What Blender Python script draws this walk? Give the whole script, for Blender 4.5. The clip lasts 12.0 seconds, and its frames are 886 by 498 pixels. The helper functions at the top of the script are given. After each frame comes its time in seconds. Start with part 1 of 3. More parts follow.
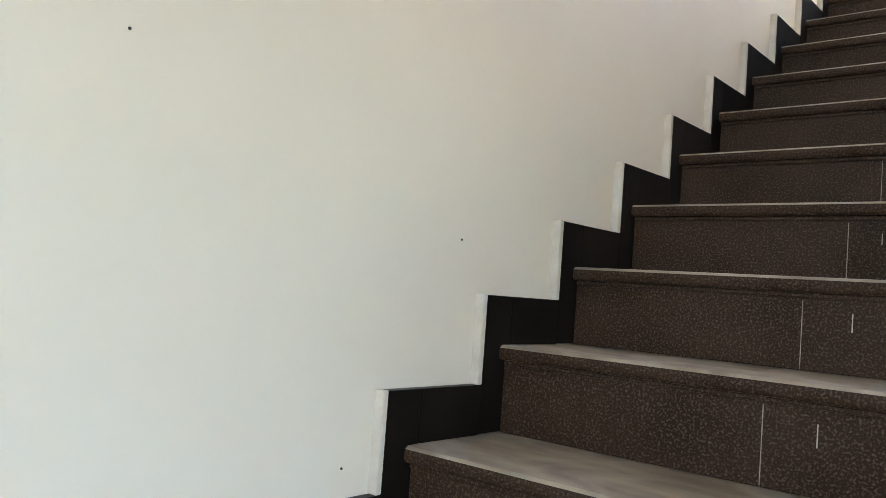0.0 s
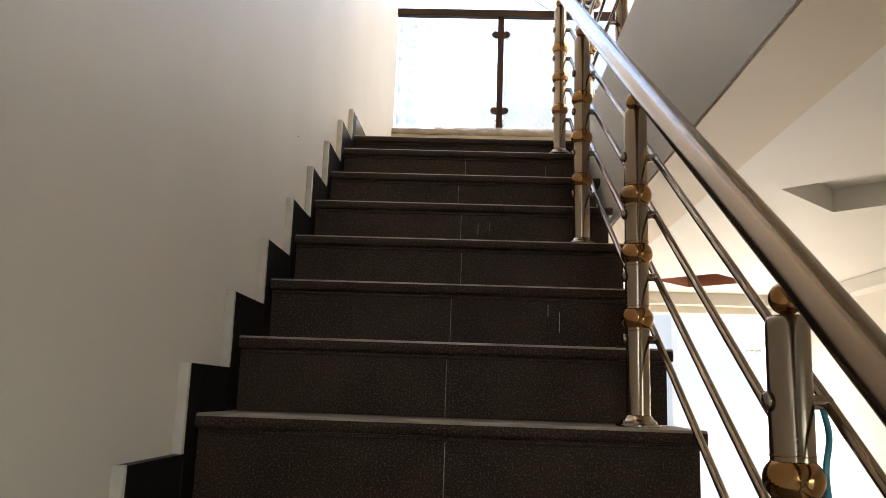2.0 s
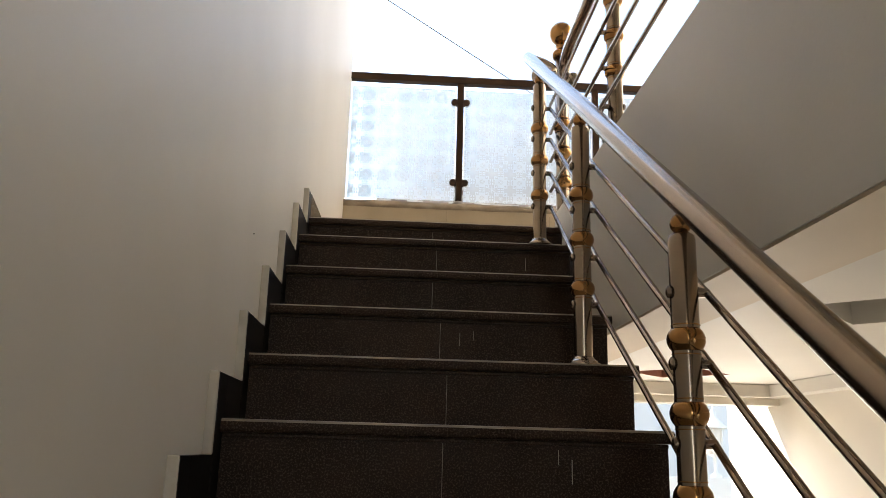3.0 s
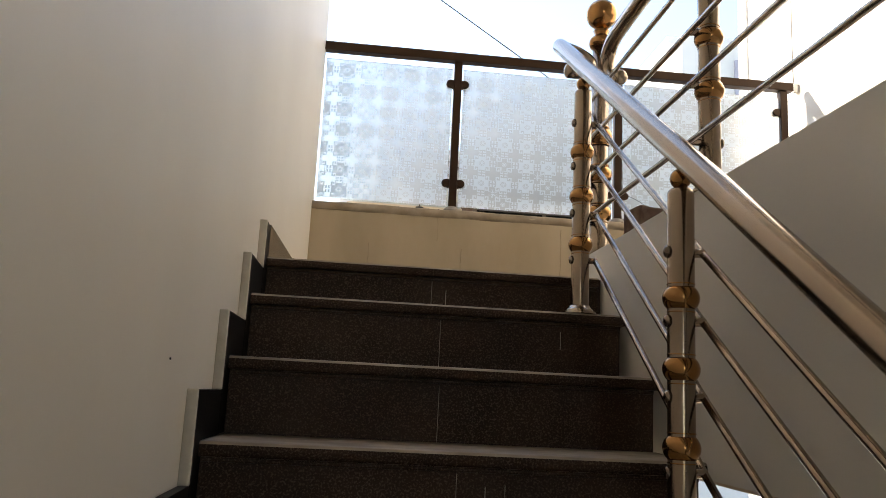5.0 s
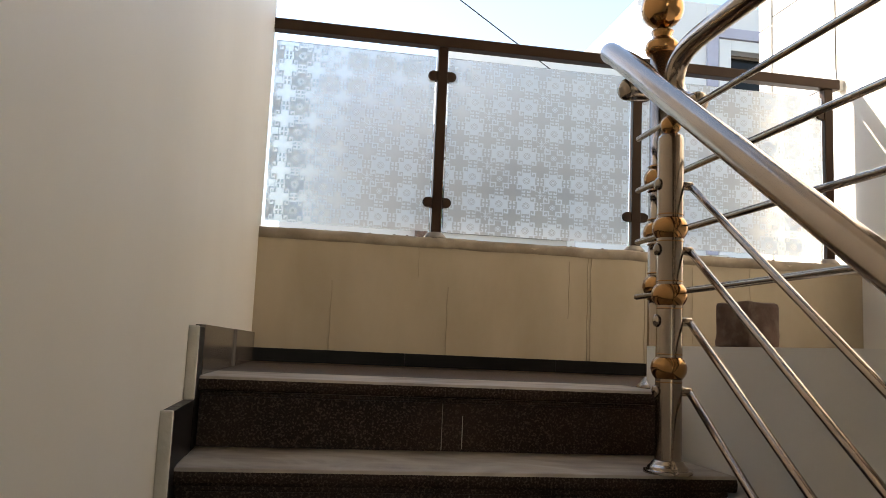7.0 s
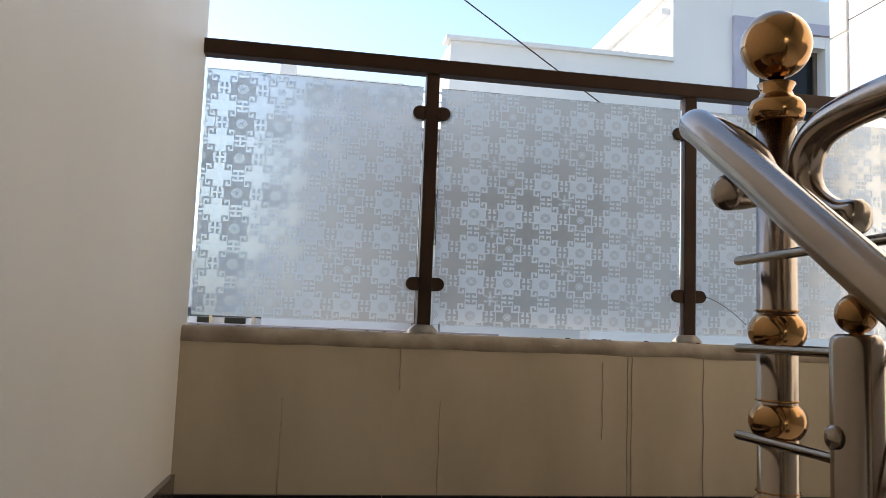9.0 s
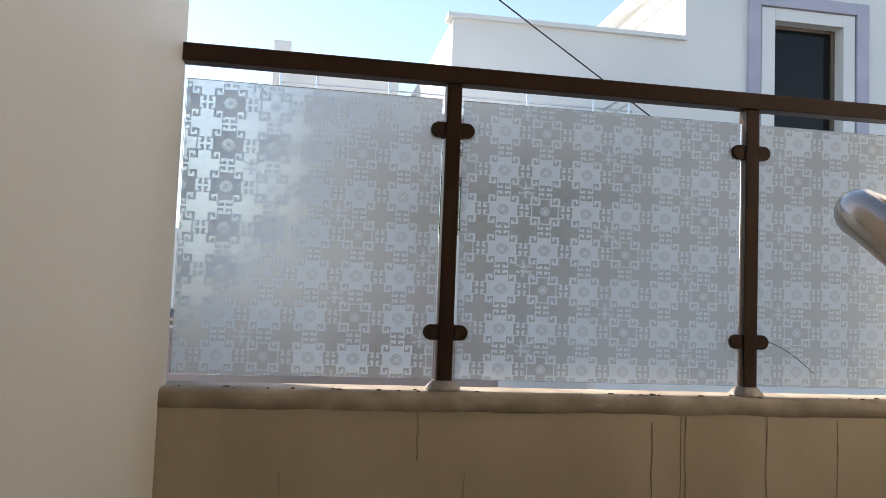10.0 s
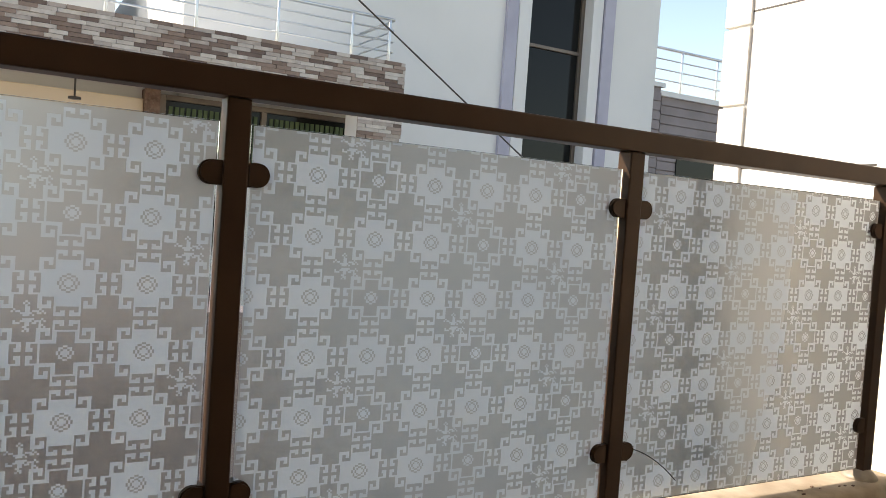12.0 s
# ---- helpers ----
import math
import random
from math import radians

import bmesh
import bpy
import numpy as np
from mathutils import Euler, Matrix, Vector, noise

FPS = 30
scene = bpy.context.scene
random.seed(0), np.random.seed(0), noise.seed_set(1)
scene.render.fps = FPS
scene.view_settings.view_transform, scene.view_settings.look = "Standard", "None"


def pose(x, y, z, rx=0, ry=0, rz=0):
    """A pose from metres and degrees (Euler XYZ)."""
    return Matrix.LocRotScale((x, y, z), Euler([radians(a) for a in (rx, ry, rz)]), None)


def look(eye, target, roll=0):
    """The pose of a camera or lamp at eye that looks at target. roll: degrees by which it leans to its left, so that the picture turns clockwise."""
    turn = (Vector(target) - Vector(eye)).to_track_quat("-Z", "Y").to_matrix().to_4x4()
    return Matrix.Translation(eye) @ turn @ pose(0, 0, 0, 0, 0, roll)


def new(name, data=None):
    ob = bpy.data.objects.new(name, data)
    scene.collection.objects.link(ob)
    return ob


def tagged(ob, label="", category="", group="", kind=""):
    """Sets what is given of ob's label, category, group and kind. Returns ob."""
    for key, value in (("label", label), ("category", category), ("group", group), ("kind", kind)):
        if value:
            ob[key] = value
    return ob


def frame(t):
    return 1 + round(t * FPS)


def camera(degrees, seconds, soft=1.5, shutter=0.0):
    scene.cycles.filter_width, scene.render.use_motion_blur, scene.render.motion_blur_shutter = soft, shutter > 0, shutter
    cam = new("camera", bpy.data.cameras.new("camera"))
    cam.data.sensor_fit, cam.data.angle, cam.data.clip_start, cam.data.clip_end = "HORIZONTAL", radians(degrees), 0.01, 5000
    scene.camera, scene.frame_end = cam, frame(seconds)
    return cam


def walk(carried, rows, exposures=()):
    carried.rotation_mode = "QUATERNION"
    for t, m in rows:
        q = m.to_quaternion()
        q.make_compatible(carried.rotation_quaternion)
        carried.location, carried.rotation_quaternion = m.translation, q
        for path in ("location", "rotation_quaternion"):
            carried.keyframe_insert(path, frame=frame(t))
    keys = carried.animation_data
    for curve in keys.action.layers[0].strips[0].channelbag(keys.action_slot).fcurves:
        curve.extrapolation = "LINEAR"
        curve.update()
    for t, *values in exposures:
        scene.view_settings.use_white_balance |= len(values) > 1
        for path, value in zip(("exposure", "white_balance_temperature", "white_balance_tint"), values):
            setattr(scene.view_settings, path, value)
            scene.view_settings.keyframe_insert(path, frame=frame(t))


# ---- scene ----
cam = camera(58.0, 12.0, soft=0.7)
PATH = [
    (0, (0.976, -1.548, -0.081), (-0.327, -0.034, 0.026), 4.3),
    (0.5, (0.793, -1.503, 0.018), (-0.025, 0.316, 0.166), 3.7),
    (1, (0.734, -1.439, 0.172), (0.288, 0.506, 0.312), 3.3),
    (1.5, (0.638, -1.269, 0.242), (0.392, 0.7, 0.49), 2.3),
    (2, (0.56, -1.084, 0.41), (0.487, 0.882, 0.773), 2.0),
    (2.5, (0.426, -0.897, 0.558), (0.488, 1.05, 1.013), 1.8),
    (3, (0.402, -0.761, 0.664), (0.496, 1.177, 1.151), 1.6),
    (5, (0.305, -0.022, 1.191), (0.493, 1.936, 1.552), 2.9),
    (5.5, (0.241, 0.17, 1.286), (0.454, 2.133, 1.602), 3.2),
    (6, (0.227, 0.331, 1.356), (0.472, 2.296, 1.637), 3.1),
    (6.5, (0.235, 0.513, 1.507), (0.527, 2.474, 1.768), 2.7),
    (7, (0.194, 0.716, 1.663), (0.537, 2.671, 1.908), 2.5),
    (9, (0.363, 1.469, 2.103), (0.691, 3.431, 2.308), 2.2),
    (9.5, (0.354, 1.636, 2.169), (0.689, 3.6, 2.343), 2.4),
    (10, (0.341, 1.817, 2.318), (0.684, 3.783, 2.453), 2.2),
    (10.5, (0.376, 2.017, 2.427), (0.74, 3.982, 2.516), 2.3),
    (11, (0.332, 2.206, 2.502), (0.806, 4.149, 2.533), 2.6),
    (11.5, (0.342, 2.348, 2.612), (0.982, 4.242, 2.585), 3.3),
    (12, (0.372, 2.557, 2.72), (1.358, 4.295, 2.646), 4.0),
]
walk(cam, [(t, look(eye, target, roll)) for t, eye, target, roll in PATH],
     [(0, 4.4, 6600, 10), (0.5, 4.3, 7400, 12), (1, 4.0, 7300, 12), (1.5, 3.65, 7200, 12), (2, 3.25, 7300, 12), (3, 2.8, 7500, 12), (5, 2.5, 7500, 12), (7, 2.3, 7400, 12), (9, 1.8, 6800, 12), (10, 1.65, 6900, 12), (11, 1.65, 7400, 12), (12, 1.65, 7900, 12)])

# ---- world and light ----
world = bpy.data.worlds.new("world")
scene.world = world
world.use_nodes = True
wn = world.node_tree
sky = wn.nodes.new("ShaderNodeTexSky")
sky.sky_type = "NISHITA"
sky.sun_disc = False
SUN_EL, SUN_AZ = radians(35), radians(-58)
sky.sun_elevation, sky.sun_rotation = SUN_EL, SUN_AZ
wn.links.new(sky.outputs[0], wn.nodes["Background"].inputs[0])
wn.nodes["Background"].inputs[1].default_value = 0.105
sky.ozone_density, sky.dust_density = 1.4, 0.6
sun = new("sun", bpy.data.lights.new("sun", "SUN"))
sun.data.energy, sun.data.angle, sun.data.color = 2.7, radians(0.6), (1.0, 0.97, 0.93)
sun_way = Vector((math.sin(SUN_AZ) * math.cos(SUN_EL), math.cos(SUN_AZ) * math.cos(SUN_EL), math.sin(SUN_EL)))
sun.matrix_world = Matrix.Translation((0, 0, 12)) @ sun_way.to_track_quat("Z", "Y").to_matrix().to_4x4()



def window_lamp(name, at, target, w, h, energy):
    lamp = new(name, bpy.data.lights.new(name, "AREA"))
    lamp.data.shape, lamp.data.size, lamp.data.size_y = "RECTANGLE", w, h
    lamp.data.energy, lamp.data.color = energy, (1.0, 0.98, 0.95)
    lamp.matrix_world = look(at, target)


window_lamp("south_window_light", (1.05, -7.98, 2.2), (1.05, 0, 2.0), 1.7, 2.4, 5.0)
window_lamp("yard_opening_light", (1.82, 3.74, -0.2), (1.82, 0, -0.3), 1.4, 2.0, 2.2)


# ---- materials ----
def mat(name, c1, c2, scale=8.0, rough=0.6, metal=0.0, bump=0.0, fine=90.0, fine_mix=0.0, c3=(0, 0, 0), spec=0.5, stretch=(1, 1, 1)):
    """Two colours in soft patches, a fine grain of a third, and relief."""
    m = bpy.data.materials.new(name)
    m.use_nodes = True
    nt = m.node_tree
    b = nt.nodes["Principled BSDF"]
    tc = nt.nodes.new("ShaderNodeTexCoord")
    mp = nt.nodes.new("ShaderNodeMapping")
    mp.inputs["Scale"].default_value = stretch
    nt.links.new(tc.outputs["Object"], mp.inputs[0])
    n1 = nt.nodes.new("ShaderNodeTexNoise")
    n1.inputs["Scale"].default_value, n1.inputs["Detail"].default_value = scale, 5
    nt.links.new(mp.outputs[0], n1.inputs["Vector"])
    r1 = nt.nodes.new("ShaderNodeValToRGB")
    r1.color_ramp.elements[0].position, r1.color_ramp.elements[1].position = 0.35, 0.68
    r1.color_ramp.elements[0].color, r1.color_ramp.elements[1].color = (*c1, 1), (*c2, 1)
    nt.links.new(n1.outputs[0], r1.inputs[0])
    out = r1.outputs[0]
    n2 = nt.nodes.new("ShaderNodeTexNoise")
    n2.inputs["Scale"].default_value, n2.inputs["Detail"].default_value = fine, 3
    nt.links.new(tc.outputs["Object"], n2.inputs["Vector"])
    if fine_mix:
        r2 = nt.nodes.new("ShaderNodeValToRGB")
        r2.color_ramp.elements[0].position, r2.color_ramp.elements[1].position = 0.5, 0.68
        nt.links.new(n2.outputs[0], r2.inputs[0])
        mu = nt.nodes.new("ShaderNodeMath")
        mu.operation = "MULTIPLY"
        mu.inputs[1].default_value = fine_mix
        nt.links.new(r2.outputs[0], mu.inputs[0])
        mx = nt.nodes.new("ShaderNodeMixRGB")
        mx.inputs[2].default_value = (*c3, 1)
        nt.links.new(mu.outputs[0], mx.inputs[0])
        nt.links.new(out, mx.inputs[1])
        out = mx.outputs[0]
    nt.links.new(out, b.inputs["Base Color"])
    b.inputs["Roughness"].default_value, b.inputs["Metallic"].default_value = rough, metal
    b.inputs["Specular IOR Level"].default_value = spec
    if bump:
        bp = nt.nodes.new("ShaderNodeBump")
        bp.inputs["Strength"].default_value, bp.inputs["Distance"].default_value = bump, 0.004
        nt.links.new(n2.outputs[0], bp.inputs["Height"])
        nt.links.new(bp.outputs[0], b.inputs["Normal"])
    return m


WALL = mat("cream_wall_paint", (0.73, 0.675, 0.585), (0.79, 0.735, 0.645), 1.3, 0.48, bump=0.3, fine=9)
GREYW = mat("grey_white_paint", (0.7, 0.66, 0.6), (0.76, 0.72, 0.66), 1.2, 0.6, bump=0.1)
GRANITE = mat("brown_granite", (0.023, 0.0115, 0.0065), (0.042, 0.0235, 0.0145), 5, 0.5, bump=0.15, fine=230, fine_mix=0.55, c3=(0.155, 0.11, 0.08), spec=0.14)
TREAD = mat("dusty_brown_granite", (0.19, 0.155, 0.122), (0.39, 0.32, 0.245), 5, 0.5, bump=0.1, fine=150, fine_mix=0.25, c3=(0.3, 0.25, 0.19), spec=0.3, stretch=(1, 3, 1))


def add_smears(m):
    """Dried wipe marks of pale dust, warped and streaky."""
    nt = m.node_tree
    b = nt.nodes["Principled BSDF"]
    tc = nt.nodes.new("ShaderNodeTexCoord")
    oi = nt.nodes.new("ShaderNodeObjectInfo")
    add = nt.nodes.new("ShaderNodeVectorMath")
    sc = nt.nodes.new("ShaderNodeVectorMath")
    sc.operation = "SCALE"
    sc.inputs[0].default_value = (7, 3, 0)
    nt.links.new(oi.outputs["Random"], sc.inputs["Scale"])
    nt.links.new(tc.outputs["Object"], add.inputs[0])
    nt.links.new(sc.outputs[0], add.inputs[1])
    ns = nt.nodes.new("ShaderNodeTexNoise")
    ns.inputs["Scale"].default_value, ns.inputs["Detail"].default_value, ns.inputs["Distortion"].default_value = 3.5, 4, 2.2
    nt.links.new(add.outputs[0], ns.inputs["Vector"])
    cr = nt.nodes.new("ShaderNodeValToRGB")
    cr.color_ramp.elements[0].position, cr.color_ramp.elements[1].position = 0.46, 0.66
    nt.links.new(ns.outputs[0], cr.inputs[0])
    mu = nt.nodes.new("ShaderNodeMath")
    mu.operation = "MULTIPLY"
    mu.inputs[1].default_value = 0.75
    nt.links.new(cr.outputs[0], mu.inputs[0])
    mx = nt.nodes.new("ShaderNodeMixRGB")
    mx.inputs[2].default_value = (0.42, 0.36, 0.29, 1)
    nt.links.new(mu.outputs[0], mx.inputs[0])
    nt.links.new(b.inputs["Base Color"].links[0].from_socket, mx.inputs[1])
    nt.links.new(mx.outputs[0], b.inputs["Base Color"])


add_smears(TREAD)
SKIRT = mat("black_granite", (0.008, 0.006, 0.005), (0.014, 0.011, 0.009), 6, 0.4, spec=0.12)
# Landing skirting: base colour lifted above SKIRT to carry its reflected light.
POLISHED = mat("polished_brown_granite_with_sheen", (0.08, 0.06, 0.048), (0.12, 0.095, 0.075), 5, 0.2, fine=150, fine_mix=0.3, c3=(0.16, 0.13, 0.1))
DULL = mat("dull_dusty_steel", (0.22, 0.18, 0.14), (0.36, 0.31, 0.25), 20, 0.5, 0.4)
PLASTER = mat("cream_plaster_edge", (0.6, 0.55, 0.47), (0.68, 0.63, 0.55), 20, 0.7, bump=0.3)
STEEL = mat("stainless_steel", (0.31, 0.245, 0.19), (0.38, 0.305, 0.24), 3, 0.19, 1.0)
SILVER = mat("bright_steel", (0.6, 0.61, 0.62), (0.68, 0.69, 0.7), 3, 0.3, 0.8)
GOLD = mat("gold_steel", (0.35, 0.18, 0.068), (0.41, 0.22, 0.088), 3, 0.13, 1.0)
BRONZE = mat("brown_coated_steel", (0.034, 0.0165, 0.0085), (0.05, 0.026, 0.0135), 6, 0.45, spec=0.15)
EXT = mat("white_render", (0.64, 0.635, 0.615), (0.7, 0.69, 0.67), 0.7, 0.8, bump=0.1)
GROUND = mat("pale_concrete_ground", (0.27, 0.235, 0.19), (0.36, 0.32, 0.26), 0.6, 0.9)

BEIGE = mat("beige_band_paint", (0.62, 0.5, 0.36), (0.68, 0.56, 0.42), 2, 0.6)
REDDISH = mat("red_brown_recess", (0.3, 0.12, 0.08), (0.36, 0.16, 0.1), 5, 0.6)
PARAPET = mat("streaked_cream_paint", (0.43, 0.34, 0.225), (0.5, 0.4, 0.275), 3, 0.5, bump=0.1, fine=25, fine_mix=0.1, c3=(0.45, 0.39, 0.3), stretch=(2, 2, 0.7))
LEDGE = mat("rough_cement_ledge", (0.25, 0.19, 0.13), (0.42, 0.34, 0.25), 9, 0.85, bump=0.5, fine=45, fine_mix=0.3, c3=(0.26, 0.2, 0.14))
STONE = mat("rough_brown_stone", (0.1, 0.055, 0.036), (0.2, 0.12, 0.085), 14, 0.85, bump=0.6, fine=40, fine_mix=0.3, c3=(0.28, 0.22, 0.17))
GROUT = mat("dusty_grout", (0.2, 0.17, 0.14), (0.42, 0.37, 0.31), 40, 0.9)
CONCRETE = mat("pale_grout", (0.5, 0.46, 0.4), (0.58, 0.54, 0.48), 10, 0.85)
PAINT = mat("cream_paint_drip", (0.4, 0.36, 0.3), (0.5, 0.46, 0.39), 10, 0.5)
# Darker than PARAPET: dirt and each run's thin shadow in one colour.
RUN = mat("dirty_shadowed_paint_run", (0.31, 0.235, 0.145), (0.43, 0.34, 0.225), 30, 0.5)
BLACKP = mat("dark_plastic", (0.03, 0.024, 0.02), (0.045, 0.036, 0.03), 10, 0.4)
LILAC = mat("lilac_grey_trim", (0.36, 0.35, 0.42), (0.42, 0.41, 0.48), 3, 0.7)
ALU = mat("brown_aluminium", (0.13, 0.1, 0.08), (0.17, 0.13, 0.1), 5, 0.4, 0.4)
CURTAIN = mat("green_curtain", (0.05, 0.08, 0.035), (0.1, 0.14, 0.06), 8, 0.8)
CLAD = mat("grey_brown_cladding", (0.2, 0.17, 0.17), (0.26, 0.22, 0.22), 2, 0.7)
QUOIN = mat("pitted_white_stone", (0.66, 0.64, 0.6), (0.76, 0.74, 0.7), 6, 0.85, bump=0.8, fine=30, fine_mix=0.3, c3=(0.5, 0.48, 0.45))
GATE = mat("pale_blue_gate_paint", (0.42, 0.46, 0.48), (0.5, 0.54, 0.56), 2, 0.6)
TAPE = mat("blue_plastic_wrap", (0.05, 0.3, 0.42), (0.1, 0.42, 0.55), 30, 0.3)
FLOORT = mat("pale_floor_tile", (0.6, 0.56, 0.5), (0.66, 0.62, 0.56), 2, 0.3)
PANEL = mat("dark_blue_panel", (0.015, 0.02, 0.05), (0.03, 0.035, 0.07), 5, 0.25)


def brick_mat(name, tones):
    """Facing bricks that differ one by one."""
    m = mat(name, (0.75, 0.73, 0.7), (0.95, 0.94, 0.92), 14, 0.8, bump=0.3)
    nt = m.node_tree
    b = nt.nodes["Principled BSDF"]
    oi = nt.nodes.new("ShaderNodeObjectInfo")
    cr = nt.nodes.new("ShaderNodeValToRGB")
    cr.color_ramp.interpolation = "CONSTANT"
    while len(cr.color_ramp.elements) < len(tones):
        cr.color_ramp.elements.new(0.5)
    for i, (e, c) in enumerate(zip(cr.color_ramp.elements, tones)):
        e.position, e.color = i / len(tones), (*c, 1)
    nt.links.new(oi.outputs["Random"], cr.inputs[0])
    old = b.inputs["Base Color"].links[0].from_socket
    mx = nt.nodes.new("ShaderNodeMixRGB")
    mx.blend_type = "MULTIPLY"
    mx.inputs[0].default_value = 1.0
    nt.links.new(cr.outputs[0], mx.inputs[1])
    nt.links.new(old, mx.inputs[2])
    nt.links.new(mx.outputs[0], b.inputs["Base Color"])
    return m


PALE_BRICK = brick_mat("pale_facing_brick", ((0.54, 0.48, 0.43), (0.44, 0.38, 0.34), (0.6, 0.55, 0.5)))
BROWN_BRICK = brick_mat("brown_facing_brick", ((0.22, 0.155, 0.125), (0.29, 0.21, 0.17), (0.17, 0.12, 0.1), (0.36, 0.28, 0.235)))


def glass_mat(name, see, diffuse, rough, colour, tint):
    """Frosted sheet: a share passes straight, a share is blurred, the rest scatters."""
    m = bpy.data.materials.new(name)
    m.use_nodes = True
    nt = m.node_tree
    out = nt.nodes["Material Output"]
    nt.nodes.remove(nt.nodes["Principled BSDF"])
    tl = nt.nodes.new("ShaderNodeBsdfTranslucent")
    df = nt.nodes.new("ShaderNodeBsdfDiffuse")
    blur = nt.nodes.new("ShaderNodeMixShader")
    for slot, ior in ((1, 0.8), (2, 1.22)):
        rf = nt.nodes.new("ShaderNodeBsdfRefraction")
        rf.inputs["Color"].default_value = (*tint, 1)
        rf.inputs["IOR"].default_value, rf.inputs["Roughness"].default_value = ior, rough
        nt.links.new(rf.outputs[0], blur.inputs[slot])
    for n in (tl, df):
        n.inputs["Color"].default_value = (*colour, 1)
    ns = nt.nodes.new("ShaderNodeTexNoise")
    ns.inputs["Scale"].default_value = 3.0
    tc = nt.nodes.new("ShaderNodeTexCoord")
    nt.links.new(tc.outputs["Object"], ns.inputs["Vector"])
    mr = nt.nodes.new("ShaderNodeMapRange")
    mr.inputs["To Min"].default_value, mr.inputs["To Max"].default_value = see - 0.1, see + 0.1
    nt.links.new(ns.outputs[0], mr.inputs["Value"])
    a = nt.nodes.new("ShaderNodeMixShader")
    a.inputs[0].default_value = diffuse
    nt.links.new(tl.outputs[0], a.inputs[1])
    nt.links.new(df.outputs[0], a.inputs[2])
    b = nt.nodes.new("ShaderNodeMixShader")
    nt.links.new(mr.outputs[0], b.inputs[0])
    nt.links.new(a.outputs[0], b.inputs[1])
    nt.links.new(blur.outputs[0], b.inputs[2])
    gl = nt.nodes.new("ShaderNodeBsdfGlossy")
    gl.inputs["Roughness"].default_value = 0.15
    fr = nt.nodes.new("ShaderNodeFresnel")
    fr.inputs["IOR"].default_value = 1.3
    c = nt.nodes.new("ShaderNodeMixShader")
    nt.links.new(fr.outputs[0], c.inputs[0])
    nt.links.new(b.outputs[0], c.inputs[1])
    nt.links.new(gl.outputs[0], c.inputs[2])
    nt.links.new(c.outputs[0], out.inputs["Surface"])
    return m


FROST = glass_mat("lightly_frosted_glass", 0.86, 0.04, 0.85, (0.74, 0.7, 0.665), (0.82, 0.785, 0.75))
FILM = glass_mat("white_frosted_film", 0.04, 0.03, 0.6, (0.99, 0.99, 0.985), (0.85, 0.85, 0.85))


def clear_mat():
    m = bpy.data.materials.new("clear_glass")
    m.use_nodes = True
    nt = m.node_tree
    nt.nodes.remove(nt.nodes["Principled BSDF"])
    tr = nt.nodes.new("ShaderNodeBsdfTransparent")
    tr.inputs["Color"].default_value = (0.97, 0.985, 0.98, 1)
    gl = nt.nodes.new("ShaderNodeBsdfGlossy")
    gl.inputs["Roughness"].default_value = 0.05
    fr = nt.nodes.new("ShaderNodeFresnel")
    fr.inputs["IOR"].default_value = 1.35
    mx = nt.nodes.new("ShaderNodeMixShader")
    nt.links.new(fr.outputs[0], mx.inputs[0])
    nt.links.new(tr.outputs[0], mx.inputs[1])
    nt.links.new(gl.outputs[0], mx.inputs[2])
    nt.links.new(mx.outputs[0], nt.nodes["Material Output"].inputs["Surface"])
    return m


CLEAR = clear_mat()


def pane_mat():
    m = bpy.data.materials.new("dark_window_pane")
    m.use_nodes = True
    b = m.node_tree.nodes["Principled BSDF"]
    b.inputs["Base Color"].default_value = (0.012, 0.012, 0.011, 1)
    b.inputs["Roughness"].default_value, b.inputs["Specular IOR Level"].default_value = 0.08, 0.15
    return m


PANE = pane_mat()


# ---- mesh helpers ----
def part(name, bm, material, parent=None, label=""):
    me = bpy.data.meshes.new(name)
    bm.to_mesh(me)
    bm.free()
    me.materials.append(material)
    ob = new(name, me)
    ob.parent = parent
    if label:
        tagged(ob, label)
    return ob


def box(bm, x0, x1, y0, y1, z0, z1, bevel=0.0):
    m = Matrix.LocRotScale(((x0 + x1) / 2, (y0 + y1) / 2, (z0 + z1) / 2), None, (abs(x1 - x0), abs(y1 - y0), abs(z1 - z0)))
    g = bmesh.ops.create_cube(bm, size=1, matrix=m)
    if bevel:
        es = list({e for v in g["verts"] for e in v.link_edges})
        bmesh.ops.bevel(bm, geom=es, offset=bevel, segments=2, affect="EDGES", profile=0.6)
    return bm


def slab(*a, bevel=0.0):
    return box(bmesh.new(), *a, bevel=bevel)


def smooth(bm):
    for f in bm.faces:
        f.smooth = True
    return bm


def lathe(profile, seg=24, bm=None):
    """A turned body about z from (radius, height) pairs."""
    bm = bm or bmesh.new()
    rings = []
    for r, z in profile:
        rings.append([bm.verts.new((r * math.cos(2 * math.pi * i / seg), r * math.sin(2 * math.pi * i / seg), z)) for i in range(seg)] if r > 1e-5 else [bm.verts.new((0, 0, z))])
    for a, b in zip(rings, rings[1:]):
        for i in range(seg):
            j = (i + 1) % seg
            vs = [a[i % len(a)], a[j % len(a)], b[j % len(b)], b[i % len(b)]]
            vs = list(dict.fromkeys(vs))
            if len(vs) > 2:
                bm.faces.new(vs)
    return smooth(bm)


